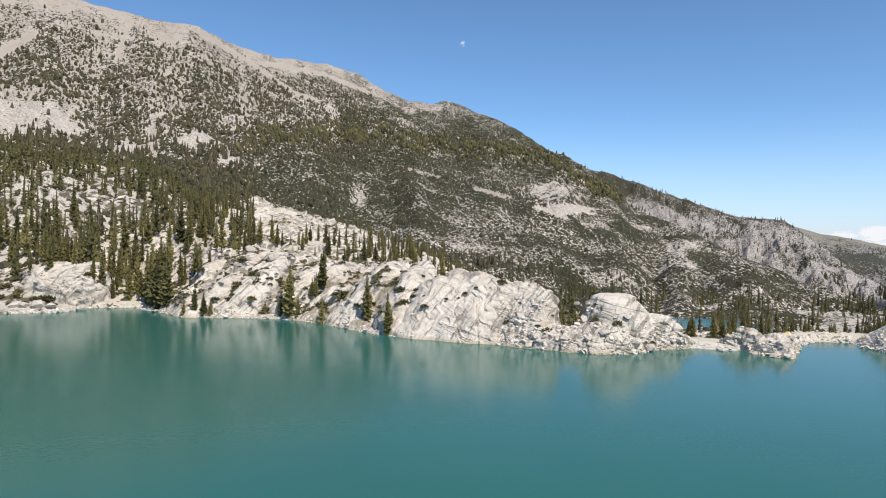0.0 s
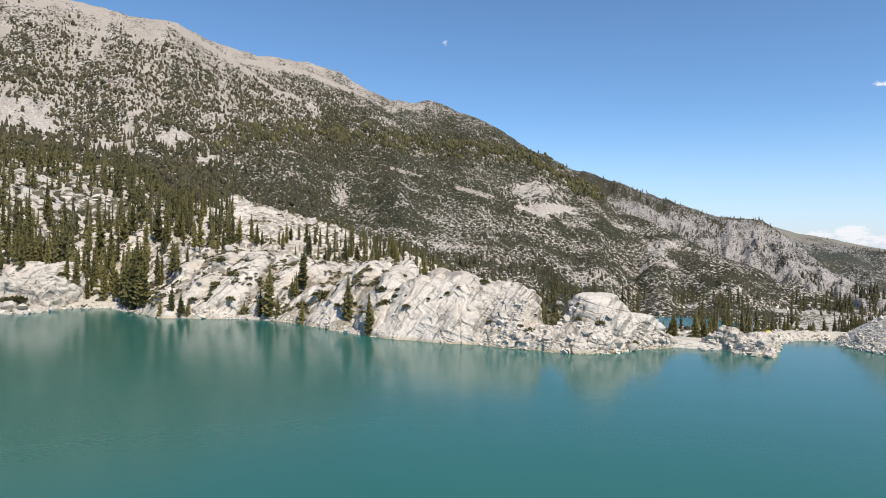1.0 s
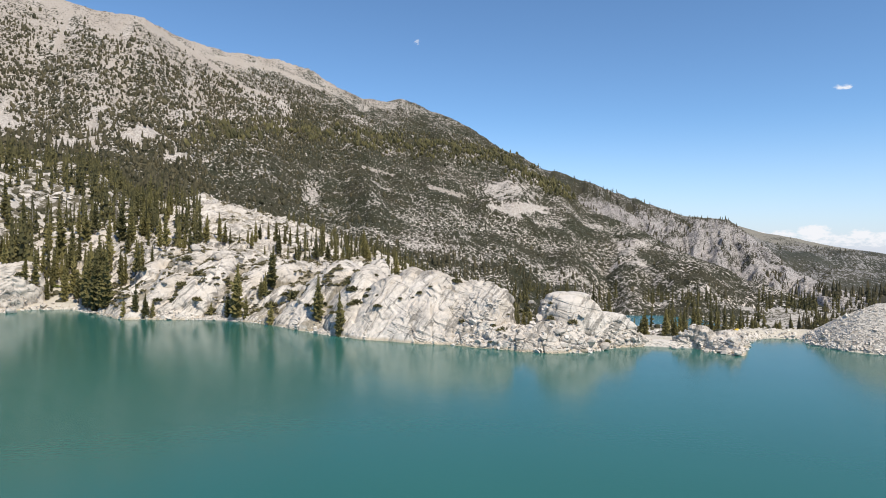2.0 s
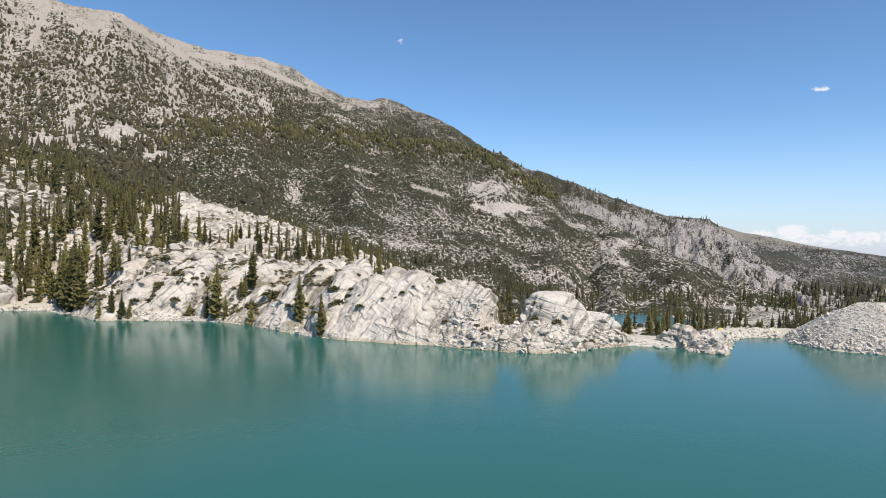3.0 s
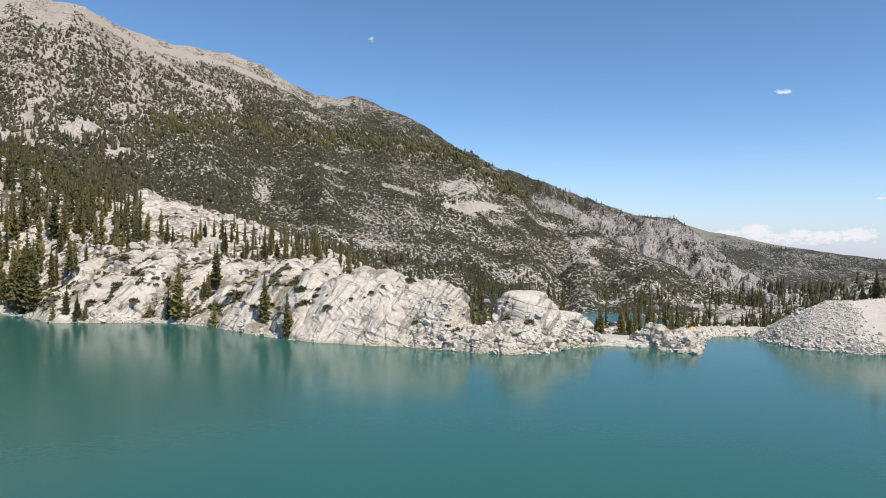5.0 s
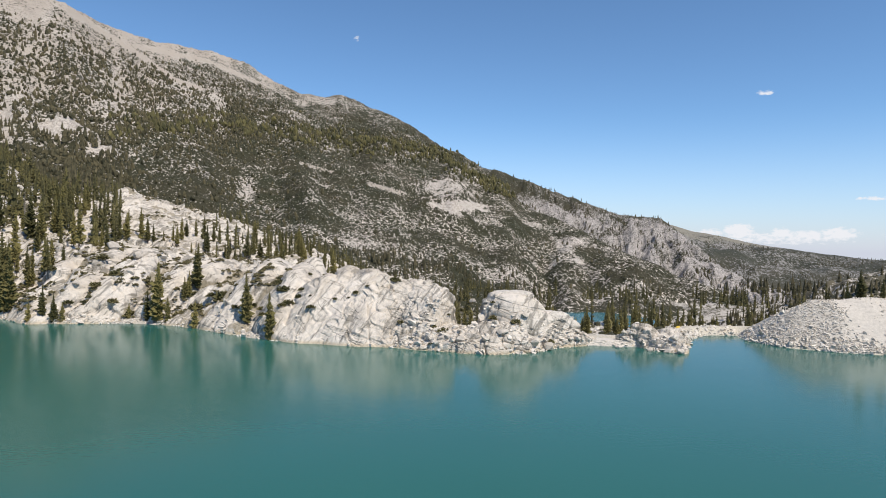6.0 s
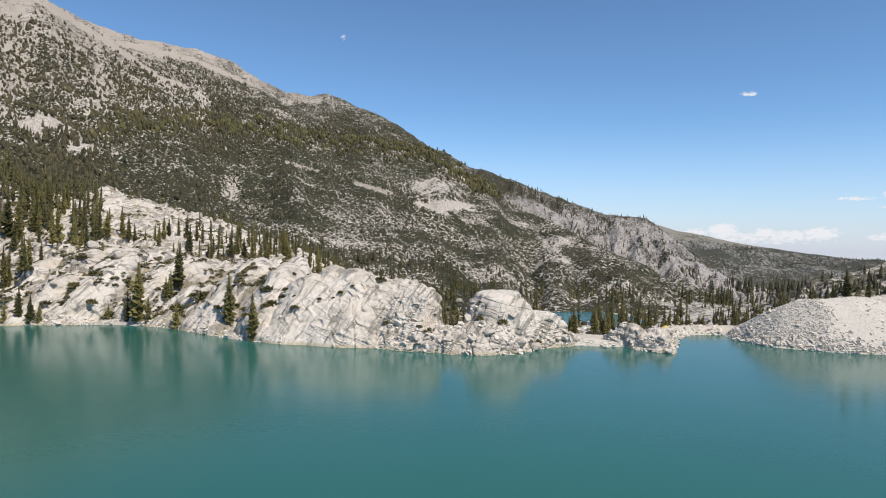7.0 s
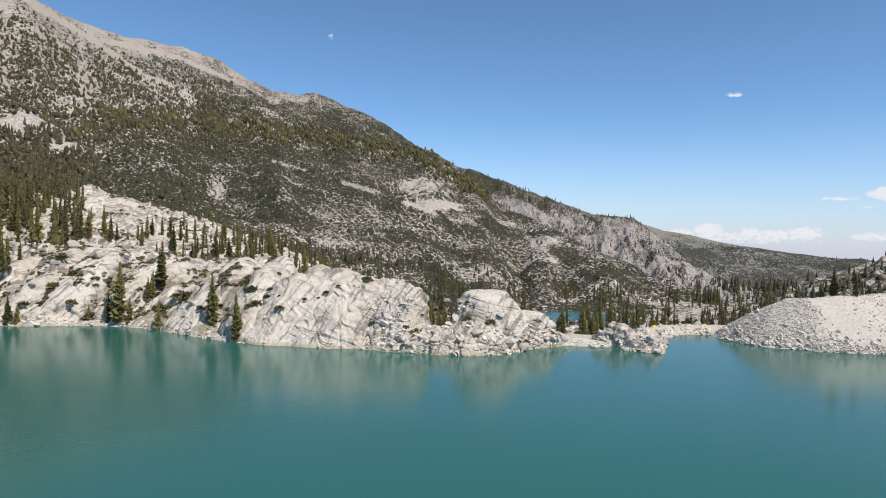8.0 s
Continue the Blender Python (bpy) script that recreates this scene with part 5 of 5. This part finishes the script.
WOOD_TREES = [wood_tree(60 + s, random.Random(s).uniform(1.3, 2.1), random.Random(s + 9).uniform(0.7, 1.0)) for s in range(7)]
MID_TREES = [far_tree(80 + s, 6, 7, random.Random(s).uniform(0.13, 0.2)) for s in range(8)]
MOUNTAIN_TREES = [round_tree(40 + s, random.Random(s).uniform(0.24, 0.42)) for s in range(7)] + [far_tree(50, 5, 3, 0.24)]
FAR_TREES = [far_tree(s, 5, 4, random.Random(s).uniform(0.12, 0.2)) for s in range(8)]
BUSHES = [bush(s) for s in range(8)]


def wood(name, n, az0, az1, r0, r1, height, density, h0, h1, seed, label, templates=FAR_TREES, mat=FOREST, sink=0.4):
    """A wood or scrub of many plants strewn over a hillside, as one object."""
    rg = np.random.default_rng(seed)
    az, r = rg.uniform(az0, az1, n), np.sqrt(rg.uniform(r0 * r0, r1 * r1, n))
    x, y = place(az, r)
    ok = rg.uniform(0, 1, n) < density(x, y, az, r)
    x, y, z = x[ok], y[ok], height(x[ok], y[ok])
    size = rg.uniform(h0, h1, len(x)) * np.exp(rg.normal(0, 0.18, len(x)))
    v, f = scatter(templates, np.column_stack([x, y, z - sink]), size, rg)
    return tagged(mesh_object(name, v, f, mat, False), label, "vegetation", kind="stuff")


def all_land(x, y):
    return np.maximum(np.maximum(ground_height(x, y), mountain_height(x, y)), np.where(y < 430, outcrop_height(x, y), -99))


def open_water(x, y):
    az = polar(x, y)[0]
    glade = 1 - smooth(0.4, 0.2, np.abs(az - 20.45))
    return smooth(4, 10, shore_distance(x, y)) * (ground_height(x, y) > -33.0) * np.clip(glade, 0, 1)


def mountain_trees(x, y, az, r):
    scrub, bare, tan, z = scrub_cover(x, y, False)
    edge = np.interp(az, RIDGE_AZ, RIDGE_TAN)
    clump = 0.5 + 0.7 * vnoise(x / 70, y / 70, 0.0, 601)
    left = smooth(2, -14, az)
    dens = left * smooth(0.012, 0.07, edge - tan) * (0.65 + 0.45 * smooth(0.26, 0.16, tan)) * (0.25 + clump)
    middle = np.interp(az, [-17.7, -9.6, 0.4, 8.5, 14.8], [0.148, 0.170, 0.152, 0.134, 0.074])
    band = np.exp(-(((tan - middle) / 0.014) ** 2)) * smooth(-20, -14, az) * smooth(17, 13, az)
    crest = smooth(0.004, 0.02, edge - tan) + smooth(6, 0, az)
    return np.clip(dens + band * 0.4 + 0.055 * smooth(0.01, 0.03, edge - tan), 0, 1) * np.clip(crest, 0, 1) * (1 - 0.9 * np.clip(bare, 0, 1)) * smooth(0.05, 0.35, scrub) * (1 - 0.8 * smooth(0.15, 0.10, tan) * smooth(-20, -15, az))


wood("mountain_pines", 84000, -40, 34, 620, 1620, mountain_height, mountain_trees, 3.2, 5.6, 21, "scattered pines on the mountain slope", MOUNTAIN_TREES)
def band_trees(x, y, az, r):
    tan = (mountain_height(x, y) - CZ) / r + 0.006 * fbm(x / 50, y / 50, 0.0, 3, 603)
    middle = np.interp(az, [-17.7, -9.6, 0.4, 8.5, 14.8], [0.146, 0.166, 0.148, 0.130, 0.072])
    return np.exp(-(((tan - middle) / 0.011) ** 2)) * smooth(-20, -14, az) * smooth(18, 13, az) * smooth(-0.5, 0.1, vnoise(x / 40, y / 40, 0.0, 605))


wood("pine_band", 15000, -20, 18, 640, 1400, mountain_height, band_trees, 5.5, 9.5, 31, "belt of olive green pines across the mountain slope", MOUNTAIN_TREES, WOODS)
wood("mountain_scrub", 24000, -40, 33, 500, 1500, mountain_height, lambda x, y, az, r: smooth(0.30, 0.75, scrub_cover(x, y)[0]) * smooth(1600, 800, r), 1.6, 3.8, 22, "low dark scrub on the mountain slope", BUSHES, SCRUB)
def west_density(x, y, az, r):
    return open_water(x, y) * (0.62 + 0.38 * smooth(360, 460, r)) * smooth(-0.45, 0.1, vnoise(x / 40, y / 40, 0.0, 611)) * smooth(-15, -20, az)


wood("west_wood", 2100, -42, -14, 232, 480, all_land, west_density, 8, 13, 23, "dense pine wood on the rocky western rise", WOOD_TREES, WOODS)
wood("upper_west_wood", 2000, -42, -12, 480, 760, all_land, lambda x, y, az, r: 0.75 * west_density(x, y, az, r), 8, 14, 33, "pine wood above the western rise", MID_TREES)


def valley_density(x, y, az, r):
    return open_water(x, y) * smooth(-0.1, 0.4, vnoise(x / 45, y / 45, 0.0, 621) + 0.35 * smooth(14, 6, az))


wood("valley_wood", 1450, -10, 40, 222, 430, all_land, lambda x, y, az, r: valley_density(x, y, az, r) * 0.8, 5, 9.5, 24, "pine wood on the valley floor", WOOD_TREES, WOODS)
wood("far_valley_wood", 3000, -10, 40, 430, 720, all_land, lambda x, y, az, r: valley_density(x, y, az, r) * smooth(640 + 4 * az, 560 + 4 * az, r), 5, 9, 34, "pine wood at the mountain's foot", MID_TREES)
wood("valley_scrub", 12500, -42, 46, 165, 450, lambda x, y: np.maximum(ground_height(x, y), np.where(polar(x, y)[0] > 31, rocky_hill_height(x, y), -99)), lambda x, y, az, r: open_water(x, y) * 0.6, 1.2, 3.2, 25, "low scrub on the valley floor", BUSHES, SCRUB)
def hill_land(x, y):
    return np.maximum(rocky_hill_height(x, y), ground_height(x, y))


wood("hill_wood", 420, 34, 51, 190, 330, hill_land, lambda x, y, az, r: smooth(0.0, 8.0, shore_distance(x, y) - 25) * smooth(-0.6, 0.0, vnoise(x / 40, y / 40, 0.0, 631)), 5, 9, 26, "pine wood at the foot of the rocky hill", WOOD_TREES, WOODS)
wood("upper_hill_wood", 1500, 33, 60, 320, 480, hill_land, lambda x, y, az, r: 0.75 * smooth(420, 340, r) * smooth(-0.5, 0.1, vnoise(x / 40, y / 40, 0.0, 635)) + 0.08, 4, 8, 36, "scattered pines on the rocky hill", MID_TREES)
wood("cliff_pines", 5000, 5, 36, 1350, 2050, cliff_height, lambda x, y, az, r: 0.15 + 0.8 * smooth(0.1, 0.4, vnoise(x / 80, y / 80, 0.0, 641)), 7, 12, 27, "small pines on the cliff ledges")
wood("far_wood", 6500, 26, 52, 2200, 3150, far_hill_height, lambda x, y, az, r: (1 - far_cover(x, y, x)[1]) * smooth(-0.3, 0.3, vnoise(x / 160, y / 160, 0.0, 651)), 5, 9, 28, "dark woods on the distant hill")
wood("ridge_pines", 700, 8, 30, 1780, 2010, cliff_height, lambda x, y, az, r: 0.5, 3.5, 6.5, 29, "pines along the cliff's crest")


# ---- small things ----
def shrub_arrays(seed, count=46, fat=1.0):
    """A low rounded shrub one unit wide, of many small leafy sprays."""
    rg = np.random.default_rng(seed)
    vs, fs = [], []
    for _ in range(count):
        a, e = rg.uniform(0, 6.283), rg.uniform(0.05, 1.45)
        r = 0.5 * rg.uniform(0.75, 1.1)
        tip = (r * math.cos(a) * math.cos(e), r * math.sin(a) * math.cos(e), 0.85 * r * math.sin(e) + 0.03)
        base = (tip[0] * 0.35, tip[1] * 0.35, max(0.0, tip[2] * 0.35 - 0.05))
        v, f = tuft_arrays(base, tip, rg.uniform(0.09, 0.16) * fat, 0.3, rg)
        b = len(vs)
        vs.extend(v)
        fs.extend([tuple(i + b for i in t) for t in f])
    return np.array(vs, float), np.array(fs)


SHRUB_DATA = [data_from("shrub", shrub_arrays(s), SHRUB) for s in range(5)]
WILLOW = foliage_material("willow_leaves", (0.10, 0.13, 0.022), (0.20, 0.22, 0.05))
WILLOW_DATA = [data_from("shrub", shrub_arrays(s), WILLOW) for s in range(5, 8)]
LEDGE_SHRUBS = [(-2.3, 148.7, 2), (-8.6, 157.6, 3.4), (-4.6, 156.4, 1.8), (-3.4, 165.1, 1.4), (-2.5, 152.1, 1.1), (-9.7, 161.5, 2.4), (-5.1, 154.9, 2.1),
    (-7.4, 153.9, 2.8), (-8.8, 153.1, 2.5), (-12.9, 154.8, 2.1), (15.8, 150.8, 2.5), (50.3, 445.3, 5.4), (9.7, 149.8, 1.2), (12.9, 149.5, 0.7), (7.2, 149.8, 1.7),
    (2.7, 149.7, 1.2), (16.3, 141.9, 2.1), (5.7, 149.6, 1), (-13.6, 158.2, 2.1), (-15.8, 163, 1.9), (24.5, 137.3, 3.4), (22.3, 138.1, 1.8), (34.6, 136.6, 2.1),
    (38.6, 134, 2.3), (26.1, 141.7, 1.2), (46.1, 135, 1.9), (56.3, 283.6, 3.9), (34.9, 138.5, 1.2), (21.5, 134.3, 1.3)]
COVE_SHRUBS = [(-129.9, 193.1, 4.5), (-123, 187.4, 4.2), (-124.2, 190, 3.6), (-136.4, 197, 4), (-132.8, 192, 3), (-117.5, 187.2, 3.4), (-116.2, 188.8, 4.4), (-112.8, 187.4, 4), (-107.3, 196.6, 3.4),
    (-105.4, 198.7, 2.6), (-114.7, 189.7, 3.6), (-103.2, 206.2, 3), (-123.1, 183.9, 2.4), (-119, 185, 2.8), (-127, 186, 3.4), (-98, 203, 1.8), (-90, 199, 2.2)]
GRASSY_SHRUBS = [(-104.7, 211.8, 4.6), (-101, 210.2, 3.8), (-107.5, 213.3, 3.4)]
SLOPE_SHRUBS = [(-25.1, 175.7, 4.8), (-27.7, 176.7, 3), (-34.9, 177.7, 4.6), (-31.6, 177.4, 3.6), (-32.5, 181.5, 3.1), (-30.4, 184.7, 3.8), (-48.1, 180.6, 4.1),
    (-57.3, 184.2, 3.3), (-54, 187.8, 3), (-59.8, 195.5, 3.8), (-53.6, 190.7, 2.3), (-46.2, 189.4, 3), (-51.8, 179.7, 2.5), (-20, 163.7, 2.5), (-62.5, 180.5, 2.6),
    (-71.3, 192.7, 3.1), (-74.5, 190.5, 3.5), (-58.7, 180.8, 2.2), (-53.3, 202.6, 3.2), (-74.6, 207.8, 3.7)]


def add_shrub(x, y, w, i, group, label):
    s = new("shrub", SHRUB_DATA[i % 5])
    s.matrix_basis = pose(x, y, top_of(x, y) - 0.12 * w, 0, 0, i * 77) @ Matrix.Diagonal((w, w, w * (0.65 + 0.1 * (i % 4)), 1))
    tagged(s, label, "shrub", group)


for i, (x, y, w) in enumerate(LEDGE_SHRUBS):
    add_shrub(x, y, w * 1.15, i, "shrubs on the headland", "low olive-green shrub in a granite crevice")
for i, (x, y, w) in enumerate(COVE_SHRUBS):
    add_shrub(x, y, w * 1.1, i + 1, "shrubs by the cove", "dark brown-green shrub below the western rock face")
for i, (x, y, w) in enumerate(GRASSY_SHRUBS):
    s = new("shrub", WILLOW_DATA[i % 3])
    s.matrix_basis = pose(x, y, top_of(x, y) - 0.1 * w, 0, 0, i * 77) @ Matrix.Diagonal((w, w, w * 0.4, 1))
    tagged(s, "bright green low willow above the sandy cove", "shrub", "willows by the cove")
for i, (x, y, w) in enumerate(SLOPE_SHRUBS):
    add_shrub(x, y, w * 1.2, i + 3, "shrubs on the headland", "spreading brown-green shrub on the rock slope")

# more scrub in the hollows and along the joints of the upper rock slope
def clump_arrays(seed):
    """A scrub clump one unit wide, of a few leafy sprays."""
    v, f = shrub_arrays(seed, 8, 2.2)
    return v * np.array((1.15, 1.15, 1.0)), f


rg = np.random.default_rng(71)
n = 30000
hx, hy = rg.uniform(-150, 4, n), 165 + 180 * rg.uniform(0, 1, n) ** 1.3
hz = outcrop_height(hx, hy)
strip = vnoise((hx - 0.42 * hy) / 4.0, (hy + 0.42 * hx) / 16, 0.0, 701) + 0.45 * vnoise(hx / 18, hy / 18, 0.0, 703) + 0.25 * vnoise(hx / 3, hy / 3, 0.0, 702)
flank = np.exp(-(((hx + 80) / 7) ** 2) - (((hy - 203) / 13) ** 2))
gully = smooth(-0.3, -1.3, whaleback_relief(hx, hy)) * smooth(214, 200, hy) * smooth(-84, -76, hx)
ok = (hz > ground_height(hx, hy)) & (hz > 2.0) & (strip > 0.25 - 0.30 * gully - 0.04 * smooth(240, 225, hy) + 0.25 * smooth(-14, -3, hx) - 0.15 * smooth(-55, -90, hx) - 0.5 * flank) & (rg.uniform(0, 1, n) < 0.55)
hx, hy = hx[ok], hy[ok]
hz = np.array([top_of(x, y) for x, y in zip(hx, hy)])
hw = rg.uniform(0.8, 2.4, len(hx))
v, f = scatter([clump_arrays(s) for s in range(20, 26)], np.column_stack([hx, hy, hz - 0.1]), np.column_stack([hw, hw, hw * rg.uniform(0.4, 0.75, len(hx))]), rg)
tagged(mesh_object("slope_scrub", v, f, HEATH, False), "patches of low olive scrub along joints of the granite", "vegetation", kind="stuff")

# boulders on the headland and the shore: x, y, size
BOULDER_SPOTS = [(41.9, 131.9, 1.5), (45.4, 133.9, 1.8), (35.7, 130.3, 1.1), (32.9, 139.5, 1.5), (50.7, 234.7, 1.3), (40.7, 134.5, 1.1), (27.1, 132.7, 1.2),
    (20.4, 134.8, 0.9), (22.5, 133.8, 0.8), (50, 136.9, 1), (52.8, 137.6, 1), (34.3, 129.4, 0.9), (25.5, 133.1, 0.9), (35.4, 131.7, 1.3), (31.8, 131, 1),
    (23.6, 135, 0.9), (19.2, 135.7, 1), (61, 135.1, 0.8), (66.1, 131.4, 0.9), (68.6, 129.2, 1), (70.7, 127.6, 1.1), (-110, 182.5, 2.0), (-113.5, 182, 2.3), (-104.5, 188, 2.1), (-107, 184, 1.5), (-101, 197.5, 1.4), (-119.5, 181.5, 1.8),
    (-117, 181.2, 1.9), (-103, 195.8, 1.2), (-82, 186.5, 1.3)]
SLOPE_BOULDERS = [(-40, 197, 1.6), (-52, 201, 1.9), (-61, 208, 2.0), (-47, 206, 1.5), (-70, 213, 1.8), (-35, 214, 1.7), (-66, 195, 1.3), (-57, 190, 1.2), (-78, 222, 1.9), (-45, 232, 1.6), (-60, 240, 1.7), (-72, 250, 2.0), (-84, 240, 1.8), (-50, 188, 1.2), (-25, 200, 1.3), (-62, 184, 1.1)]
for i, (x, y, s) in enumerate(BOULDER_SPOTS + SLOPE_BOULDERS):
    b = new("boulder", BOULDER_DATA[i % len(BOULDER_DATA)])
    b.matrix_basis = pose(x, y, max(top_of(x, y), -0.1) + s * 0.28, 8 * (i % 3) - 8, 10 * (i % 4) - 15, i * 83) @ Matrix.Diagonal((s * 1.15, s, s * 0.85, 1))
    tagged(b, "pale angular granite boulder resting on the headland", "boulder", "boulders on the headland")


def tent(x, y, turn):
    """A small dome tent: fabric shell, door panel, crossing poles."""
    m, nt, bs = material("yellow_nylon")
    n = tex(nt, "ShaderNodeTexNoise", 4.0, 3)
    nt.links.new(ramp(nt, n.outputs[0], (0.3, (0.72, 0.46, 0.03)), (0.7, (0.82, 0.58, 0.05))), bs.inputs["Base Color"])
    bs.inputs["Roughness"].default_value = 0.6
    root = new("tent")
    rows, cols = 9, 24
    v, f = [], []
    for i in range(rows):
        u = i / (rows - 1) * math.pi / 2
        for k in range(cols):
            a = k * 2 * math.pi / cols
            sq = 1 / max(abs(math.cos(a)) ** 3 + abs(math.sin(a)) ** 3, 1e-6) ** (1 / 3)
            v.append((1.25 * sq * math.cos(a) * math.cos(u), 0.95 * sq * math.sin(a) * math.cos(u), 1.2 * math.sin(u) ** 0.9))
    for i in range(rows - 1):
        for k in range(cols):
            f.append((i * cols + k, i * cols + (k + 1) % cols, (i + 1) * cols + (k + 1) % cols, (i + 1) * cols + k))
    mesh_object("shell", v, f, m, True, root)
    door = [(1.27 * math.cos(t) * 0.42, -1.0 * math.cos(h), 1.0 * math.sin(h) * math.sin(t) ** 0.6 + 0.02) for h in (0.25, 0.9) for t in np.linspace(0.2, 2.94, 8)]
    mesh_object("door_panel", door, [(k, k + 1, k + 9, k + 8) for k in range(7)], GREYWOOD, True, root)
    for s in (1, -1):
        pv, pf = [], []
        for i in range(13):
            t = math.pi * i / 12
            c = Vector((1.06 * math.cos(t) * 1.1, 0.82 * s * math.cos(t) * 1.1, 1.22 * math.sin(t) ** 0.9))
            for k in range(4):
                pv.append((c.x + 0.02 * (k in (0, 3)) - 0.01, c.y + 0.02 * (k < 2) - 0.01, c.z + 0.02 * (k % 2)))
        for i in range(12):
            for k in range(4):
                pf.append((i * 4 + k, i * 4 + (k + 1) % 4, i * 4 + 4 + (k + 1) % 4, i * 4 + 4 + k))
        mesh_object("pole", pv, pf, GREYWOOD, False, root)
    root.matrix_basis = pose(x, y, top_of(x, y) - 0.05, 0, 0, turn) @ Matrix.Scale(0.66, 4)
    tagged(root, "small yellow dome tent pitched on the rocky point", "tent")


tent(82.3, 149.3, 25)


def log(x, y, length, turn, lift, tilt):
    v, f = trunk_arrays(length, 0.16, 0.15)
    ob = mesh_object("driftwood_log", v, f, GREYWOOD, True)
    ob.matrix_basis = pose(x, y, top_of(x, y) + lift, 0, tilt, turn)
    tagged(ob, "bleached driftwood log lying on the scree", "log", "driftwood on the bank")


log(97.5, 145.2, 3.6, -20, 0.5, 86)
log(96.2, 143.6, 2.4, 60, 0.2, 55)
log(101.5, 142.8, 2.2, 10, 0.6, 80)
log(-103, 197, 3.0, 40, 0.25, 88)
